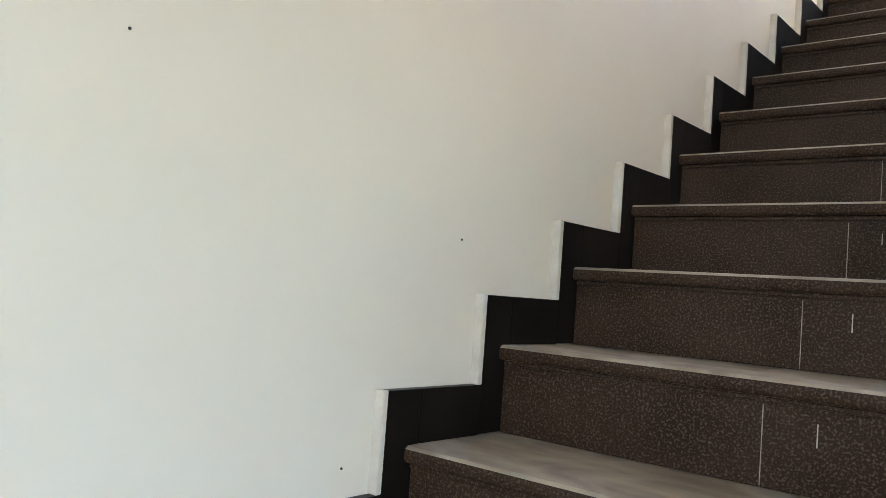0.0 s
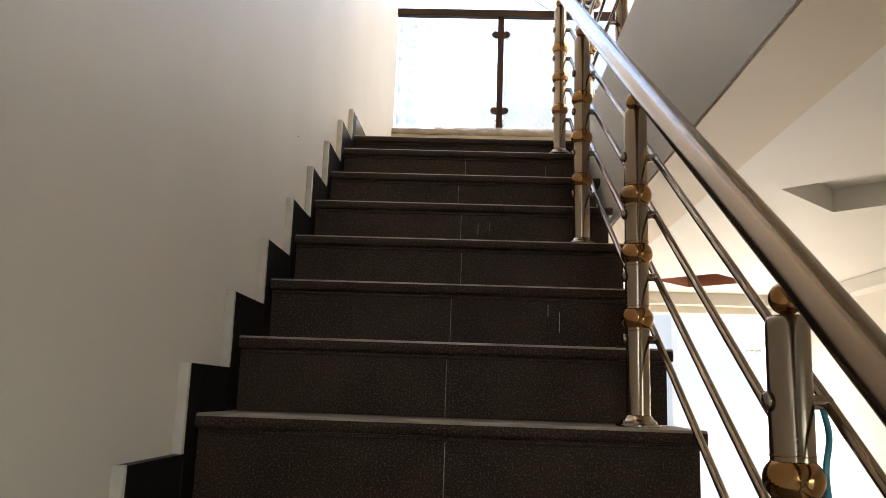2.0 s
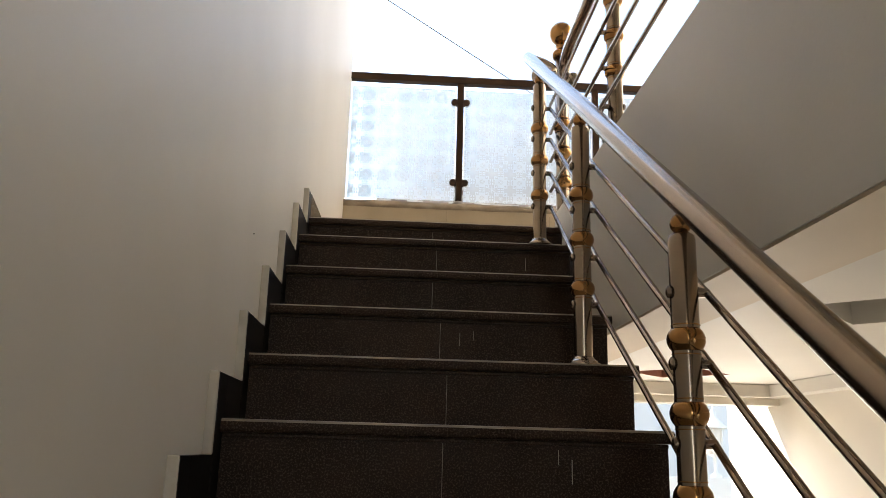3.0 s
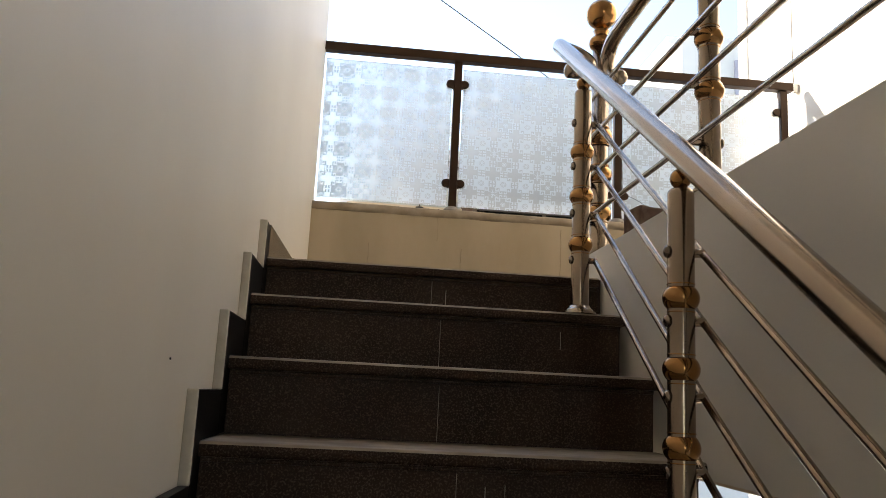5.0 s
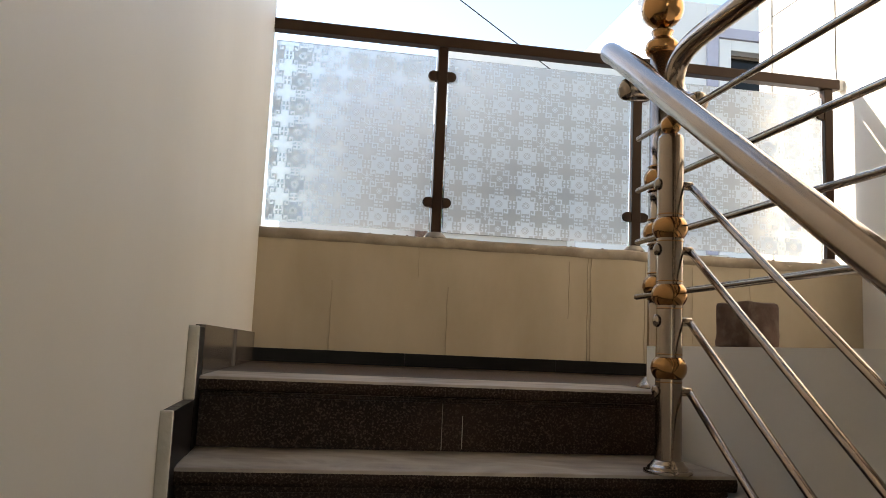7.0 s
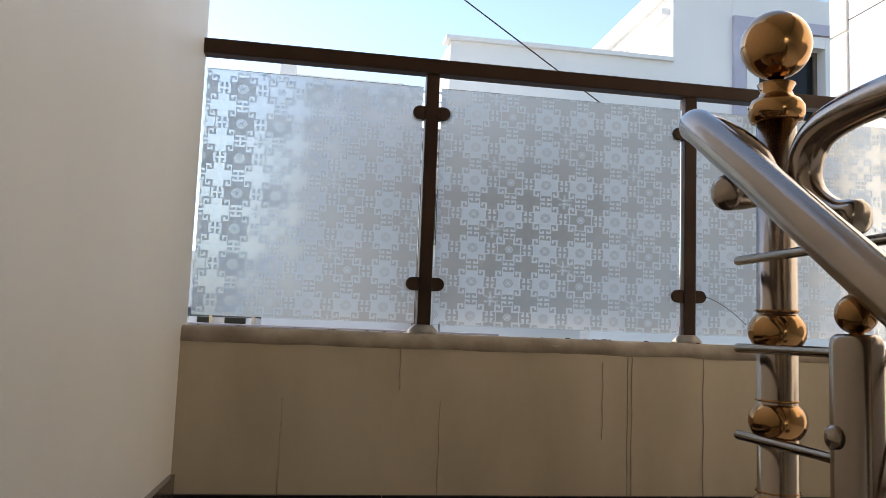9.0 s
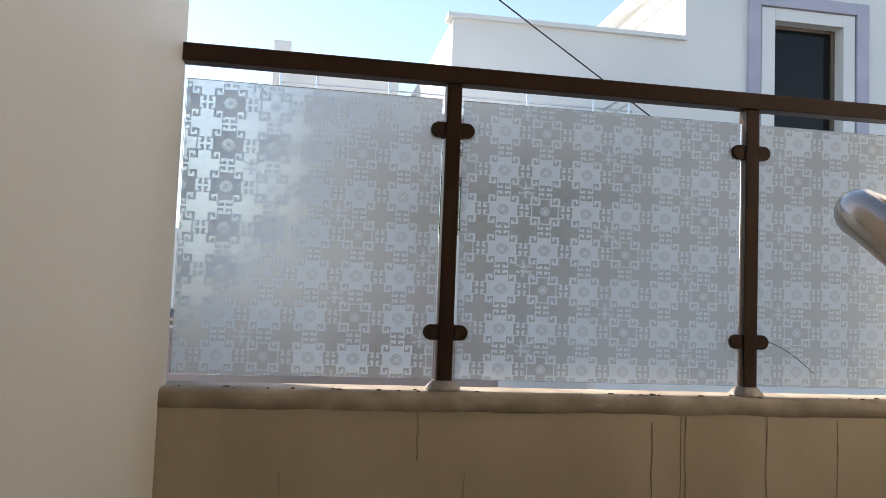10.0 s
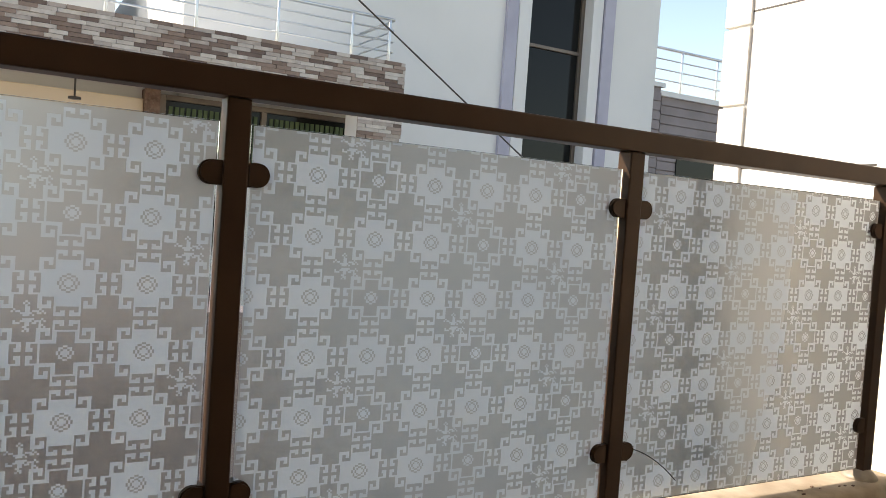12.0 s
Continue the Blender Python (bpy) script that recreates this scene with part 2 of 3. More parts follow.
def tube(points, r, seg=16, bm=None, cap=True):
    """A round tube along points, with domed ends."""
    bm = bm or bmesh.new()
    pts = [Vector(p) for p in points]
    d0 = (pts[1] - pts[0]).normalized()
    up = Vector((0, 0, 1)) if abs(d0.z) < 0.9 else Vector((1, 0, 0))
    side = d0.cross(up).normalized()
    rows = []
    n = len(pts)
    for i, p in enumerate(pts):
        d = (pts[min(i + 1, n - 1)] - pts[max(i - 1, 0)]).normalized()
        side = (side - d * side.dot(d)).normalized()
        rows.append((p, d, side, d.cross(side)))
    rings = []

    def ring(p, s, u, k):
        return [bm.verts.new(p + (s * math.cos(2 * math.pi * i / seg) + u * math.sin(2 * math.pi * i / seg)) * r * k) for i in range(seg)]
    if cap:
        p, d, s, u = rows[0]
        for k in (80, 45, 20):
            rings.append(ring(p - d * r * 0.5 * math.sin(radians(k)), s, u, math.cos(radians(k))))
    for p, d, s, u in rows:
        rings.append(ring(p, s, u, 1))
    if cap:
        p, d, s, u = rows[-1]
        for k in (20, 45, 80):
            rings.append(ring(p + d * r * 0.5 * math.sin(radians(k)), s, u, math.cos(radians(k))))
    for a, b in zip(rings, rings[1:]):
        for i in range(seg):
            bm.faces.new((a[i], a[(i + 1) % seg], b[(i + 1) % seg], b[i]))
    bm.faces.new(rings[0][::-1])
    bm.faces.new(rings[-1])
    bmesh.ops.recalc_face_normals(bm, faces=bm.faces)
    return smooth(bm)


def empty(name, label, category, kind="", group="", at=(0, 0, 0)):
    e = tagged(new(name), label, category, group, kind)
    e.location = at
    return e


# ---- measures of the place ----
R, T = 0.18, 0.265          # riser and tread
LAND = 1.585                # half landing
FLOOR = -1.44               # lower room
GAL = 1.69                  # gallery floor
GLASS_Y, PAR_IN, PAR_OUT, PAR_TOP = 3.86, 3.79, 3.95, 2.095
EAST = 2.58
CEIL = 1.07                 # ceiling of the lower room
X1 = 1.045                  # free end of the steps
FACADE, BALCONY = 10.2, 9.3


def structure(name, bm, material, label, category):
    return tagged(part(name, bm, material), label, category, kind="structure")


# ---- large structure ----
def west_wall():
    """The stair wall, whose plaster thickens towards the outer corner."""
    bm = bmesh.new()
    # The return to y 4.15 is an unseen addition that shades the left pane.
    plan = ((-0.26, -8.0), (-0.02, -8.0), (-0.02, 2.42), (0.026, 3.88), (-0.03, 4.15), (-0.26, 4.15))
    lo = [bm.verts.new((x, y, -1.6)) for x, y in plan]
    hi = [bm.verts.new((x, y, 4.8)) for x, y in plan]
    bm.faces.new(lo[::-1])
    bm.faces.new(hi)
    for i in range(6):
        j = (i + 1) % 6
        bm.faces.new((lo[i], lo[j], hi[j], hi[i]))
    bmesh.ops.bevel(bm, geom=[e for e in bm.edges if abs(e.verts[0].co.z - e.verts[1].co.z) > 1 and 3.8 < e.verts[0].co.y < 4 and e.verts[0].co.x > 0], offset=0.012, segments=3, affect="EDGES")
    return bm


structure("wall_west", west_wall(), WALL, "cream painted plaster wall along the stairs", "wall")
bm = slab(EAST, EAST + 0.2, -1.4, PAR_OUT, -1.6, 4.8)
box(bm, EAST, EAST + 0.2, -8.2, -3.0, -1.6, 4.8)
box(bm, EAST, EAST + 0.2, -3.0, -1.4, -1.6, -0.9)
box(bm, EAST, EAST + 0.2, -3.0, -1.4, 0.7, 4.8)
structure("wall_east", bm, WALL, "cream painted wall, sunlit beyond the glass rail", "wall")
bm = slab(-0.02, 0.2, -8.2, -8.0, -1.6, 4.8)
box(bm, 1.9, EAST, -8.2, -8.0, -1.6, 4.8)
box(bm, 0.2, 1.9, -8.2, -8.0, -1.6, 1.0)
box(bm, 0.2, 1.9, -8.2, -8.0, 3.4, 4.8)
structure("wall_south", bm, WALL, "cream painted wall with a window behind the stairs", "wall")
structure("floor", slab(-0.02, EAST, -8.0, 4.0, FLOOR - 0.15, FLOOR), FLOORT, "pale tiled floor of the lower room", "floor")
bm = slab(-0.02, 1.06, PAR_IN, PAR_OUT, -1.6, 1.0)
box(bm, 1.06, EAST, PAR_IN, PAR_OUT, 0.96, 1.0)
structure("wall_north", bm, WALL, "cream painted wall with a wide opening to the yard", "wall")
structure("gallery_beam", slab(1.06, 1.27, -8.0, 2.62, 1.043, GAL), GREYW, "deep grey-white painted beam edging the gallery", "beam")
structure("beam_band", slab(1.064, 1.266, -8.0, PAR_IN, 1.036, 1.043), BEIGE, "warm beige painted underside of the gallery beam", "trim")
structure("gallery_floor", slab(1.27, EAST, -8.0, 2.62, 1.16, GAL), GREYW, "gallery floor slab behind the deep beam", "floor")


def coffered(x0, x1, y0, y1, z, coffers, depth):
    """A flat ceiling with square recesses set on the corner."""
    bm = bmesh.new()

    def face(pts, slot=0):
        bm.faces.new([bm.verts.new(p) for p in pts]).material_index = slot
    y = y0
    for cx, cy, h, slot in coffers:
        face(((x0, y, z), (x0, cy - h, z), (x1, cy - h, z), (x1, y, z)))
        for xs, s in ((x0, -1), (x1, 1)):
            face(((xs, cy - h, z), (cx, cy - h, z), (cx + s * h, cy, z), (xs, cy, z)))
            face(((xs, cy + h, z), (cx, cy + h, z), (cx + s * h, cy, z), (xs, cy, z)))
        ring = ((cx - h, cy), (cx, cy + h), (cx + h, cy), (cx, cy - h))
        for (ax, ay), (bx, by) in zip(ring, ring[1:] + ring[:1]):
            face(((ax, ay, z), (bx, by, z), (bx, by, z + depth), (ax, ay, z + depth)), slot)
        face([(a, b, z + depth) for a, b in ring], slot)
        y = cy + h
    face(((x0, y, z), (x0, y1, z), (x1, y1, z), (x1, y, z)))
    bmesh.ops.remove_doubles(bm, verts=bm.verts, dist=1e-4)
    return bm


ceil_low = structure("ceiling_lower", coffered(1.27, EAST, -8.0, PAR_IN, CEIL, ((1.78, 1.32, 0.28, 0), (1.8, 3.22, 0.26, 1)), 0.08), GREYW, "white gypsum ceiling with diamond recesses", "ceiling")
ceil_low.data.materials.append(REDDISH)
bm = slab(EAST - 0.1, EAST, -8.0, PAR_IN - 0.1, 1.0, CEIL - 0.003)
box(bm, 1.27, EAST, PAR_IN - 0.1, PAR_IN, 1.0, CEIL - 0.003)
structure("cornice", bm, GREYW, "white stepped gypsum cornice below the ceiling", "trim")
bm = slab(-0.02, 1.06, 2.47, PAR_IN, 1.3, LAND - 0.002)
box(bm, 1.06, EAST, 2.62, PAR_IN, 1.16, LAND - 0.002)
structure("landing_floor", bm, GRANITE, "brown granite half landing at the stair head", "landing")
structure("parapet", slab(-0.02, EAST, PAR_IN, PAR_OUT, 1.0, PAR_TOP - 0.02), PARAPET, "cream parapet with paint runs below the glass rail", "parapet")


def ledge_mesh():
    """Rough cement capping with an uneven front edge."""
    bm = bmesh.new()
    n = 90
    rows = []
    for i in range(n + 1):
        x = -0.02 + (EAST + 0.02) * i / n
        a = noise.noise((x * 5, 0.3, 0)) * 0.005 + noise.noise((x * 23, 4, 0)) * 0.003
        b = noise.noise((x * 7, 9, 0)) * 0.004
        rows.append([bm.verts.new(p) for p in ((x, PAR_IN + 0.004, PAR_TOP - 0.05 + b), (x, PAR_IN - 0.006 + a, PAR_TOP - 0.04 + b), (x, PAR_IN - 0.002 + a, PAR_TOP - 0.012 + b), (x, PAR_IN + 0.006 + a, PAR_TOP - 0.003 + b), (x, PAR_IN + 0.03, PAR_TOP + b * 0.3), (x, PAR_OUT, PAR_TOP), (x, PAR_OUT, PAR_TOP - 0.024))])
    for a, b in zip(rows, rows[1:]):
        for i in range(6):
            bm.faces.new((a[i], a[i + 1], b[i + 1], b[i]))
    return smooth(bm)


structure("parapet_ledge", ledge_mesh(), LEDGE, "rough cream cement capping on the parapet", "ledge")
# Added out of view: its north edge limits the sky light on the walls.
structure("unseen_shading_ceiling", slab(-0.26, EAST + 0.2, -8.2, 3.0, 4.8, 5.0), GREYW, "unseen plain white ceiling added to shade the stairwell", "ceiling")
structure("ground", slab(-300, 300, -300, 300, -2.2, -2.0), GROUND, "pale dusty concrete ground around the houses", "ground")

# ---- staircase ----
stairs = empty("staircase", "straight flight of dark brown granite steps", "stairs", "structure")


def stair_body():
    """Concrete core under the treads, with a sloping underside."""
    bm = bmesh.new()
    pts = []
    for k in range(-7, 10):
        yr = k * T + 0.088
        z = (k * R if k < 9 else LAND) - 0.03
        pts += [(yr, (k - 1) * R - 0.03), (yr, z)]
    pts[0] = (pts[0][0], FLOOR)
    pts += [(9 * T + 0.24, LAND - 0.03), (9 * T + 0.24, LAND - 0.28), (-5.2 * T, FLOOR)]
    for x in (-0.02, X1 - 0.03):
        bm.faces.new([bm.verts.new((x, y, z)) for y, z in pts])
    bm.verts.ensure_lookup_table()
    n = len(pts)
    for i in range(n):
        j = (i + 1) % n
        bm.faces.new((bm.verts[i], bm.verts[j], bm.verts[n + j], bm.verts[n + i]))
    bmesh.ops.recalc_face_normals(bm, faces=bm.faces)
    return bm


part("stair_core", stair_body(), CONCRETE, stairs, "pale plastered concrete core of the stairs")


def tread_mesh(depth):
    """A granite tread with a rounded nosing and a strip under its lip."""
    prof = [(0.004, -0.03), (0.0, -0.024), (-0.001, -0.015), (0.001, -0.006), (0.006, -0.001), (0.012, 0.0), (depth, 0.0), (depth, -0.03)]
    bm = bmesh.new()
    ends = []
    for x in (0.0, 0.35, 0.7, X1):
        ends.append([bm.verts.new((x, y, z)) for y, z in prof])
    for a, b in zip(ends, ends[1:]):
        for i in range(len(prof)):
            j = (i + 1) % len(prof)
            bm.faces.new((a[i], a[j], b[j], b[i]))
    bm.faces.new(ends[0])
    bm.faces.new(ends[-1][::-1])
    box(bm, 0.003, X1 - 0.012, 0.012, 0.03, -0.041, -0.0305, bevel=0.003)
    bmesh.ops.recalc_face_normals(bm, faces=bm.faces)
    return bm


rng = random.Random(7)
for k in range(-7, 10):
    z = k * R if k < 9 else LAND
    zb = (k - 1) * R
    yn = k * T + 0.052
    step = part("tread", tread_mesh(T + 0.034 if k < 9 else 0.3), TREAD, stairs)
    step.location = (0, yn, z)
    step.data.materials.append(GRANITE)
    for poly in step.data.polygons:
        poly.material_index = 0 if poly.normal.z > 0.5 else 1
    xj = 0.52 + rng.uniform(-0.02, 0.02)
    for x0, x1 in ((0.002, xj - 0.0008), (xj + 0.0008, X1 - 0.012)):
        part("riser_tile", slab(x0, x1, yn + 0.018, yn + 0.0345, zb + 0.001, z - 0.031, bevel=0.0008), GRANITE, stairs)
    part("grout_joint", slab(xj - 0.0008, xj + 0.0008, yn + 0.0182, yn + 0.03, zb + 0.004, z - 0.045), GROUT, stairs, "pale grout joint in the riser")
    if k < 9:
        part("skirting_tile", slab(-0.02, 0.0, k * T + 0.0865, (k + 1) * T + 0.001, z, z + 0.1, bevel=0.0012), SKIRT, stairs)
    part("skirting_tile", slab(-0.02, 0.0005, k * T, k * T + 0.0855, zb + 0.002, z + 0.1, bevel=0.0012), SKIRT, stairs)
    part("plaster_edge", slab(-0.021, 0.001, k * T - 0.014, k * T, zb + 0.1, z + 0.101, bevel=0.003), PLASTER, stairs)
    for _ in range(rng.randint(0, 2)):
        x, h = rng.choice((rng.uniform(0.72, 0.95), rng.uniform(0.55, 0.62))), rng.uniform(0.02, 0.07)
        zt = z - 0.05 - rng.uniform(0, 0.04)
        part("paint_drip", slab(x, x + rng.uniform(0.001, 0.0022), yn + 0.0168, yn + 0.0182, zt - h, zt), PAINT, stairs, "dried cream paint run on the riser")


def landing_skirting(y0, y1):
    """A skirting tile that follows the wall's splay."""
    bm = bmesh.new()
    def face_x(y):
        return -0.02 + 0.046 * max(0.0, y - 2.42) / 1.48
    ring = [(face_x(y0) - 0.002, y0), (face_x(y0) + 0.02, y0), (face_x(y1) + 0.014, y1), (face_x(y1) - 0.002, y1)]
    lo = [bm.verts.new((x, y, LAND)) for x, y in ring]
    hi = [bm.verts.new((x, y, LAND + 0.105)) for x, y in ring]
    bm.faces.new(lo[::-1])
    bm.faces.new(hi)
    for i in range(4):
        bm.faces.new((lo[i], lo[(i + 1) % 4], hi[(i + 1) % 4], hi[i]))
    bmesh.ops.recalc_face_normals(bm, faces=bm.faces)
    return bm


part("skirting_tile", landing_skirting(9 * T + 0.0865, 3.1), POLISHED, stairs)
part("skirting_tile", landing_skirting(3.102, PAR_IN - 0.016), POLISHED, stairs)
part("skirting_tile", slab(0.02, 0.6, PAR_IN - 0.016, PAR_IN, LAND, LAND + 0.05, bevel=0.0012), SKIRT, stairs)
for x in (0.602, 1.204, 1.806):
    part("skirting_tile", slab(x, x + 0.6, PAR_IN - 0.016, PAR_IN, LAND, LAND + 0.05, bevel=0.0012), SKIRT, stairs)

# ---- house opposite ----
house = empty("house", "white rendered two-storey house with a brick-faced balcony", "house")
part("front_wall", slab(1.82, 5.3, FACADE, 18, -2.1, 5.42), EXT, house)
for a in ((4.53, 5.3, FACADE + 0.004, 14.2, 5.42, 6.4), (5.3, 5.64, FACADE, 14.2, -2.1, 6.4), (6.53, 7.62, FACADE, 14.2, -2.1, 6.4),
          (5.64, 6.53, FACADE, 14.2, 5.77, 6.4), (5.64, 6.53, FACADE, 14.2, -2.1, 3.2), (5.64, 6.53, FACADE + 0.35, 14.2, 3.2, 5.77)):
    part("tower_wall", slab(*a), EXT, house)
part("roof_coping", slab(1.76, 4.53, FACADE - 0.05, FACADE + 0.2, 5.42, 5.47), EXT, house)
part("eave_ledge", slab(4.42, 4.53, FACADE + 0.1, 14.3, 6.05, 6.13), EXT, house)
part("eave_ledge", slab(4.36, 4.53, FACADE + 0.1, 14.3, 6.3, 6.4), EXT, house)
part("rear_wall", slab(0.03, 1.56, 13, 17, -2.1, 5.6), EXT, house)
part("rear_coping", slab(0.03, 1.6, 12.94, 17, 5.6, 5.73, bevel=0.01), EXT, house)
part("corner_pillar", slab(-0.2, 0.03, 12.9, 13.4, -2.1, 5.86, bevel=0.01), EXT, house)
tw = part("tower_window", slab(5.66, 6.51, FACADE + 0.16, FACADE + 0.175, 3.2, 5.74), PANE, house, "tall dark glazed window")
for x0, x1, z0, z1 in ((5.64, 5.67, 3.2, 5.77), (6.48, 6.53, 3.2, 5.77), (5.67, 6.48, 5.73, 5.77), (5.67, 6.48, 4.81, 4.85), (5.67, 6.48, 3.2, 3.24)):
    part("window_bar", slab(x0, x1, FACADE + 0.13, FACADE + 0.19, z0, z1, bevel=0.004), ALU, tw)
for x0, x1, z0, z1 in ((5.3, 5.45, 3.0, 6.07), (6.7, 6.86, 3.0, 6.07), (5.45, 6.7, 5.93, 6.07)):
    part("window_trim", slab(x0, x1, FACADE - 0.05, FACADE + 0.02, z0, z1, bevel=0.006), LILAC, house, "lilac-grey outer window moulding")
for x0, x1, z0, z1 in ((5.47, 5.64, 3.0, 5.91), (6.53, 6.68, 3.0, 5.91), (5.64, 6.53, 5.77, 5.91)):
    part("window_surround", slab(x0, x1, FACADE - 0.03, FACADE + 0.02, z0, z1, bevel=0.006), EXT, house)
BZ0, BZ1, BX0, BX1 = 3.74, 4.14, 0.0, 3.665
balcony = part("balcony_wall", slab(BX0, BX1, BALCONY + 0.02, BALCONY + 0.2, BZ0, BZ1), EXT, house, "balcony parapet faced with mixed brown bricks")
part("balcony_slab", slab(BX0, BX1, BALCONY + 0.2, FACADE, BZ0 - 0.02, BZ0 + 0.16), EXT, house)
column = part("porch_column", slab(3.22, BX1, BALCONY + 0.02, BALCONY + 0.3, -2.1, BZ0), EXT, house)
part("porch_wall", slab(BX0 - 0.1, 1.8, FACADE, FACADE + 0.2, -2.1, BZ0 + 0.1), EXT, house)
porch_window = part("porch_window", slab(1.68, 3.58, FACADE - 0.03, FACADE - 0.02, 3.1, 3.62), PANE, house, "wide window with green curtains")
for x0, x1, z0, z1 in ((1.64, 1.7, 3.05, 3.67), (2.58, 2.63, 3.1, 3.62), (3.56, 3.61, 3.05, 3.67), (1.7, 3.56, 3.62, 3.67), (1.7, 3.56, 3.05, 3.1)):
    part("window_bar", slab(x0, x1, FACADE - 0.07, FACADE - 0.01, z0, z1, bevel=0.004), ALU, porch_window)
bm = bmesh.new()
for i in range(35):
    x = 1.73 + i * 0.052
    if abs(x - 2.59) > 0.05:
        box(bm, x, x + 0.034, FACADE - 0.045 - 0.012 * (i % 2), FACADE - 0.032, 3.12, 3.57)
part("curtain", bm, CURTAIN, porch_window, "green pleated curtain")
part("porch_ceiling", slab(BX0, 3.2, BALCONY + 0.22, FACADE - 0.08, BZ0 - 0.045, BZ0 - 0.022), EXT, house)
part("porch_beam", slab(BX0, 1.5, FACADE - 0.12, FACADE - 0.004, 3.4, 3.6, bevel=0.01), BEIGE, house, "beige beam across the porch's rear wall")
# The porch side wall's shade, put in as a dark brown upright.
part("shaded_porch_side", slab(1.5, 1.63, FACADE - 0.2, FACADE - 0.004, -2.0, 3.69, bevel=0.008), STONE, house, "dark brown upright standing in for the porch's shaded side wall")
lamp = part("porch_lamp", lathe([(0.0, -0.02), (0.05, -0.02), (0.05, 0.0), (0.008, 0.004), (0.008, 0.17), (0.03, 0.18), (0.03, 0.19), (0, 0.19)]), BLACKP, house, "small dark hanging porch lamp")
lamp.location = (0.92, 9.75, BZ0 - 0.235)
for x in (0.05, 0.39, 1.08, 1.77, 2.46, 3.15, BX1 - 0.14):
    part("balcony_post", tube([(x, BALCONY + 0.1, BZ1), (x, BALCONY + 0.1, 4.53)], 0.014, 8), SILVER, house)
for z in (4.24, 4.34, 4.44, 4.54):
    part("balcony_rail", tube([(BX0 + 0.04, BALCONY + 0.1, z), (BX1 - 0.1, BALCONY + 0.1, z), (BX1 - 0.1, FACADE - 0.01, z)], 0.016 if z > 4.5 else 0.009, 8), SILVER, house)

# ---- grey annex beyond ----
annex = empty("annex_building", "low grey-brown clad building with a steel roof rail", "house")
part("corner_pier", slab(10.7, 11.3, 13.9, 16, -2.1, 5.5), CLAD, annex)
part("annex_wall", slab(11.3, 16, 14.2, 18, -2.1, 5.4), CLAD, annex)
for i in range(14):
    part("cladding_board", slab(11.6, 16, 14.165, 14.2, 2.9 + i * 0.18, 3.06 + i * 0.18, bevel=0.006), CLAD, annex)
    part("pier_board", slab(10.68, 11.3, 13.87, 13.9, 2.9 + i * 0.18, 3.06 + i * 0.18, bevel=0.006), CLAD, annex)
part("roof_edge", slab(11.2, 16, 14.1, 14.5, 5.4, 5.5), EXT, annex)
part("pier_cap", slab(10.64, 11.36, 13.84, 14.5, 5.5, 5.58), EXT, annex)
for z in (5.75, 5.95, 6.15, 6.36):
    part("roof_rail", tube([(10.9, 15.6, z), (11.2, 14.3, z), (16, 14.3, z)], 0.03 if z > 6.3 else 0.015, 8), SILVER, annex)
for x in (11.2, 12.2, 13.2, 14.2):
    part("rail_post", tube([(x, 14.3, 5.5), (x, 14.3, 6.36)], 0.025, 8), SILVER, annex)
part("annex_window", slab(12.1, 13.2, 14.14, 14.19, 3.2, 4.3), PANE, annex)

far = empty("far_house", "distant pale flat-roofed house", "house")
part("far_wall", slab(-16, -0.6, 26, 32, -2.1, 3.9), EXT, far)
part("far_parapet", slab(-16.1, -0.5, 25.9, 26.3, 3.9, 4.2), EXT, far)
for i in range(5):
    part("far_window", slab(-14 + i * 2.8, -12.6 + i * 2.8, 25.94, 25.99, 1.4, 2.8), PANE, far)

# ---- yard seen through the lower opening ----
gate = empty("yard_gate", "pale blue-grey sheet metal gate panel", "gate")
part("gate_panel", slab(0.6, 2.32, 6.0, 6.04, -2.0, 0.11), GATE, gate)
for z in (-1.5, -1.1, -0.7, -0.3):
    part("gate_rail", slab(0.6, 2.32, 5.96, 6.0, z, z + 0.04, bevel=0.005), GATE, gate)
for x in (0.62, 2.05, 2.28):
    part("gate_bar", slab(x, x + 0.04, 5.95, 6.0, -2.0, 0.1, bevel=0.005), GATE, gate)
yard = structure("yard_wall", slab(2.4, 7, 6.0, 6.15, -2.1, 0.5), EXT, "white rendered yard wall beside the gate", "wall")
cap = structure("yard_wall_far", slab(-6, 0.6, 6.0, 6.15, -2.1, 0.5), EXT, "white rendered yard wall", "wall")


def lantern():
    e = empty("yard_lantern", "white metal lantern on the yard wall", "lantern", at=(3.08, 6.07, 0.5))
    part("lantern_stem", lathe([(0.05, 0), (0.05, 0.02), (0.018, 0.04), (0.014, 0.16), (0.06, 0.19), (0.0, 0.19)], 12), EXT, e)
    part("lantern_glass", lathe([(0.0, 0.19), (0.06, 0.19), (0.085, 0.4), (0.0, 0.4)], 8), GREYW, e)
    part("lantern_roof", lathe([(0.0, 0.4), (0.12, 0.4), (0.11, 0.42), (0.05, 0.48), (0.03, 0.5), (0.03, 0.53), (0.01, 0.56), (0.0, 0.6)], 8), EXT, e)
    for i in range(6):
        a = i * math.pi / 3
        part("lantern_bar", tube([(0.06 * math.cos(a), 0.06 * math.sin(a), 0.19), (0.088 * math.cos(a), 0.088 * math.sin(a), 0.4)], 0.006, 6), EXT, e)


lantern()

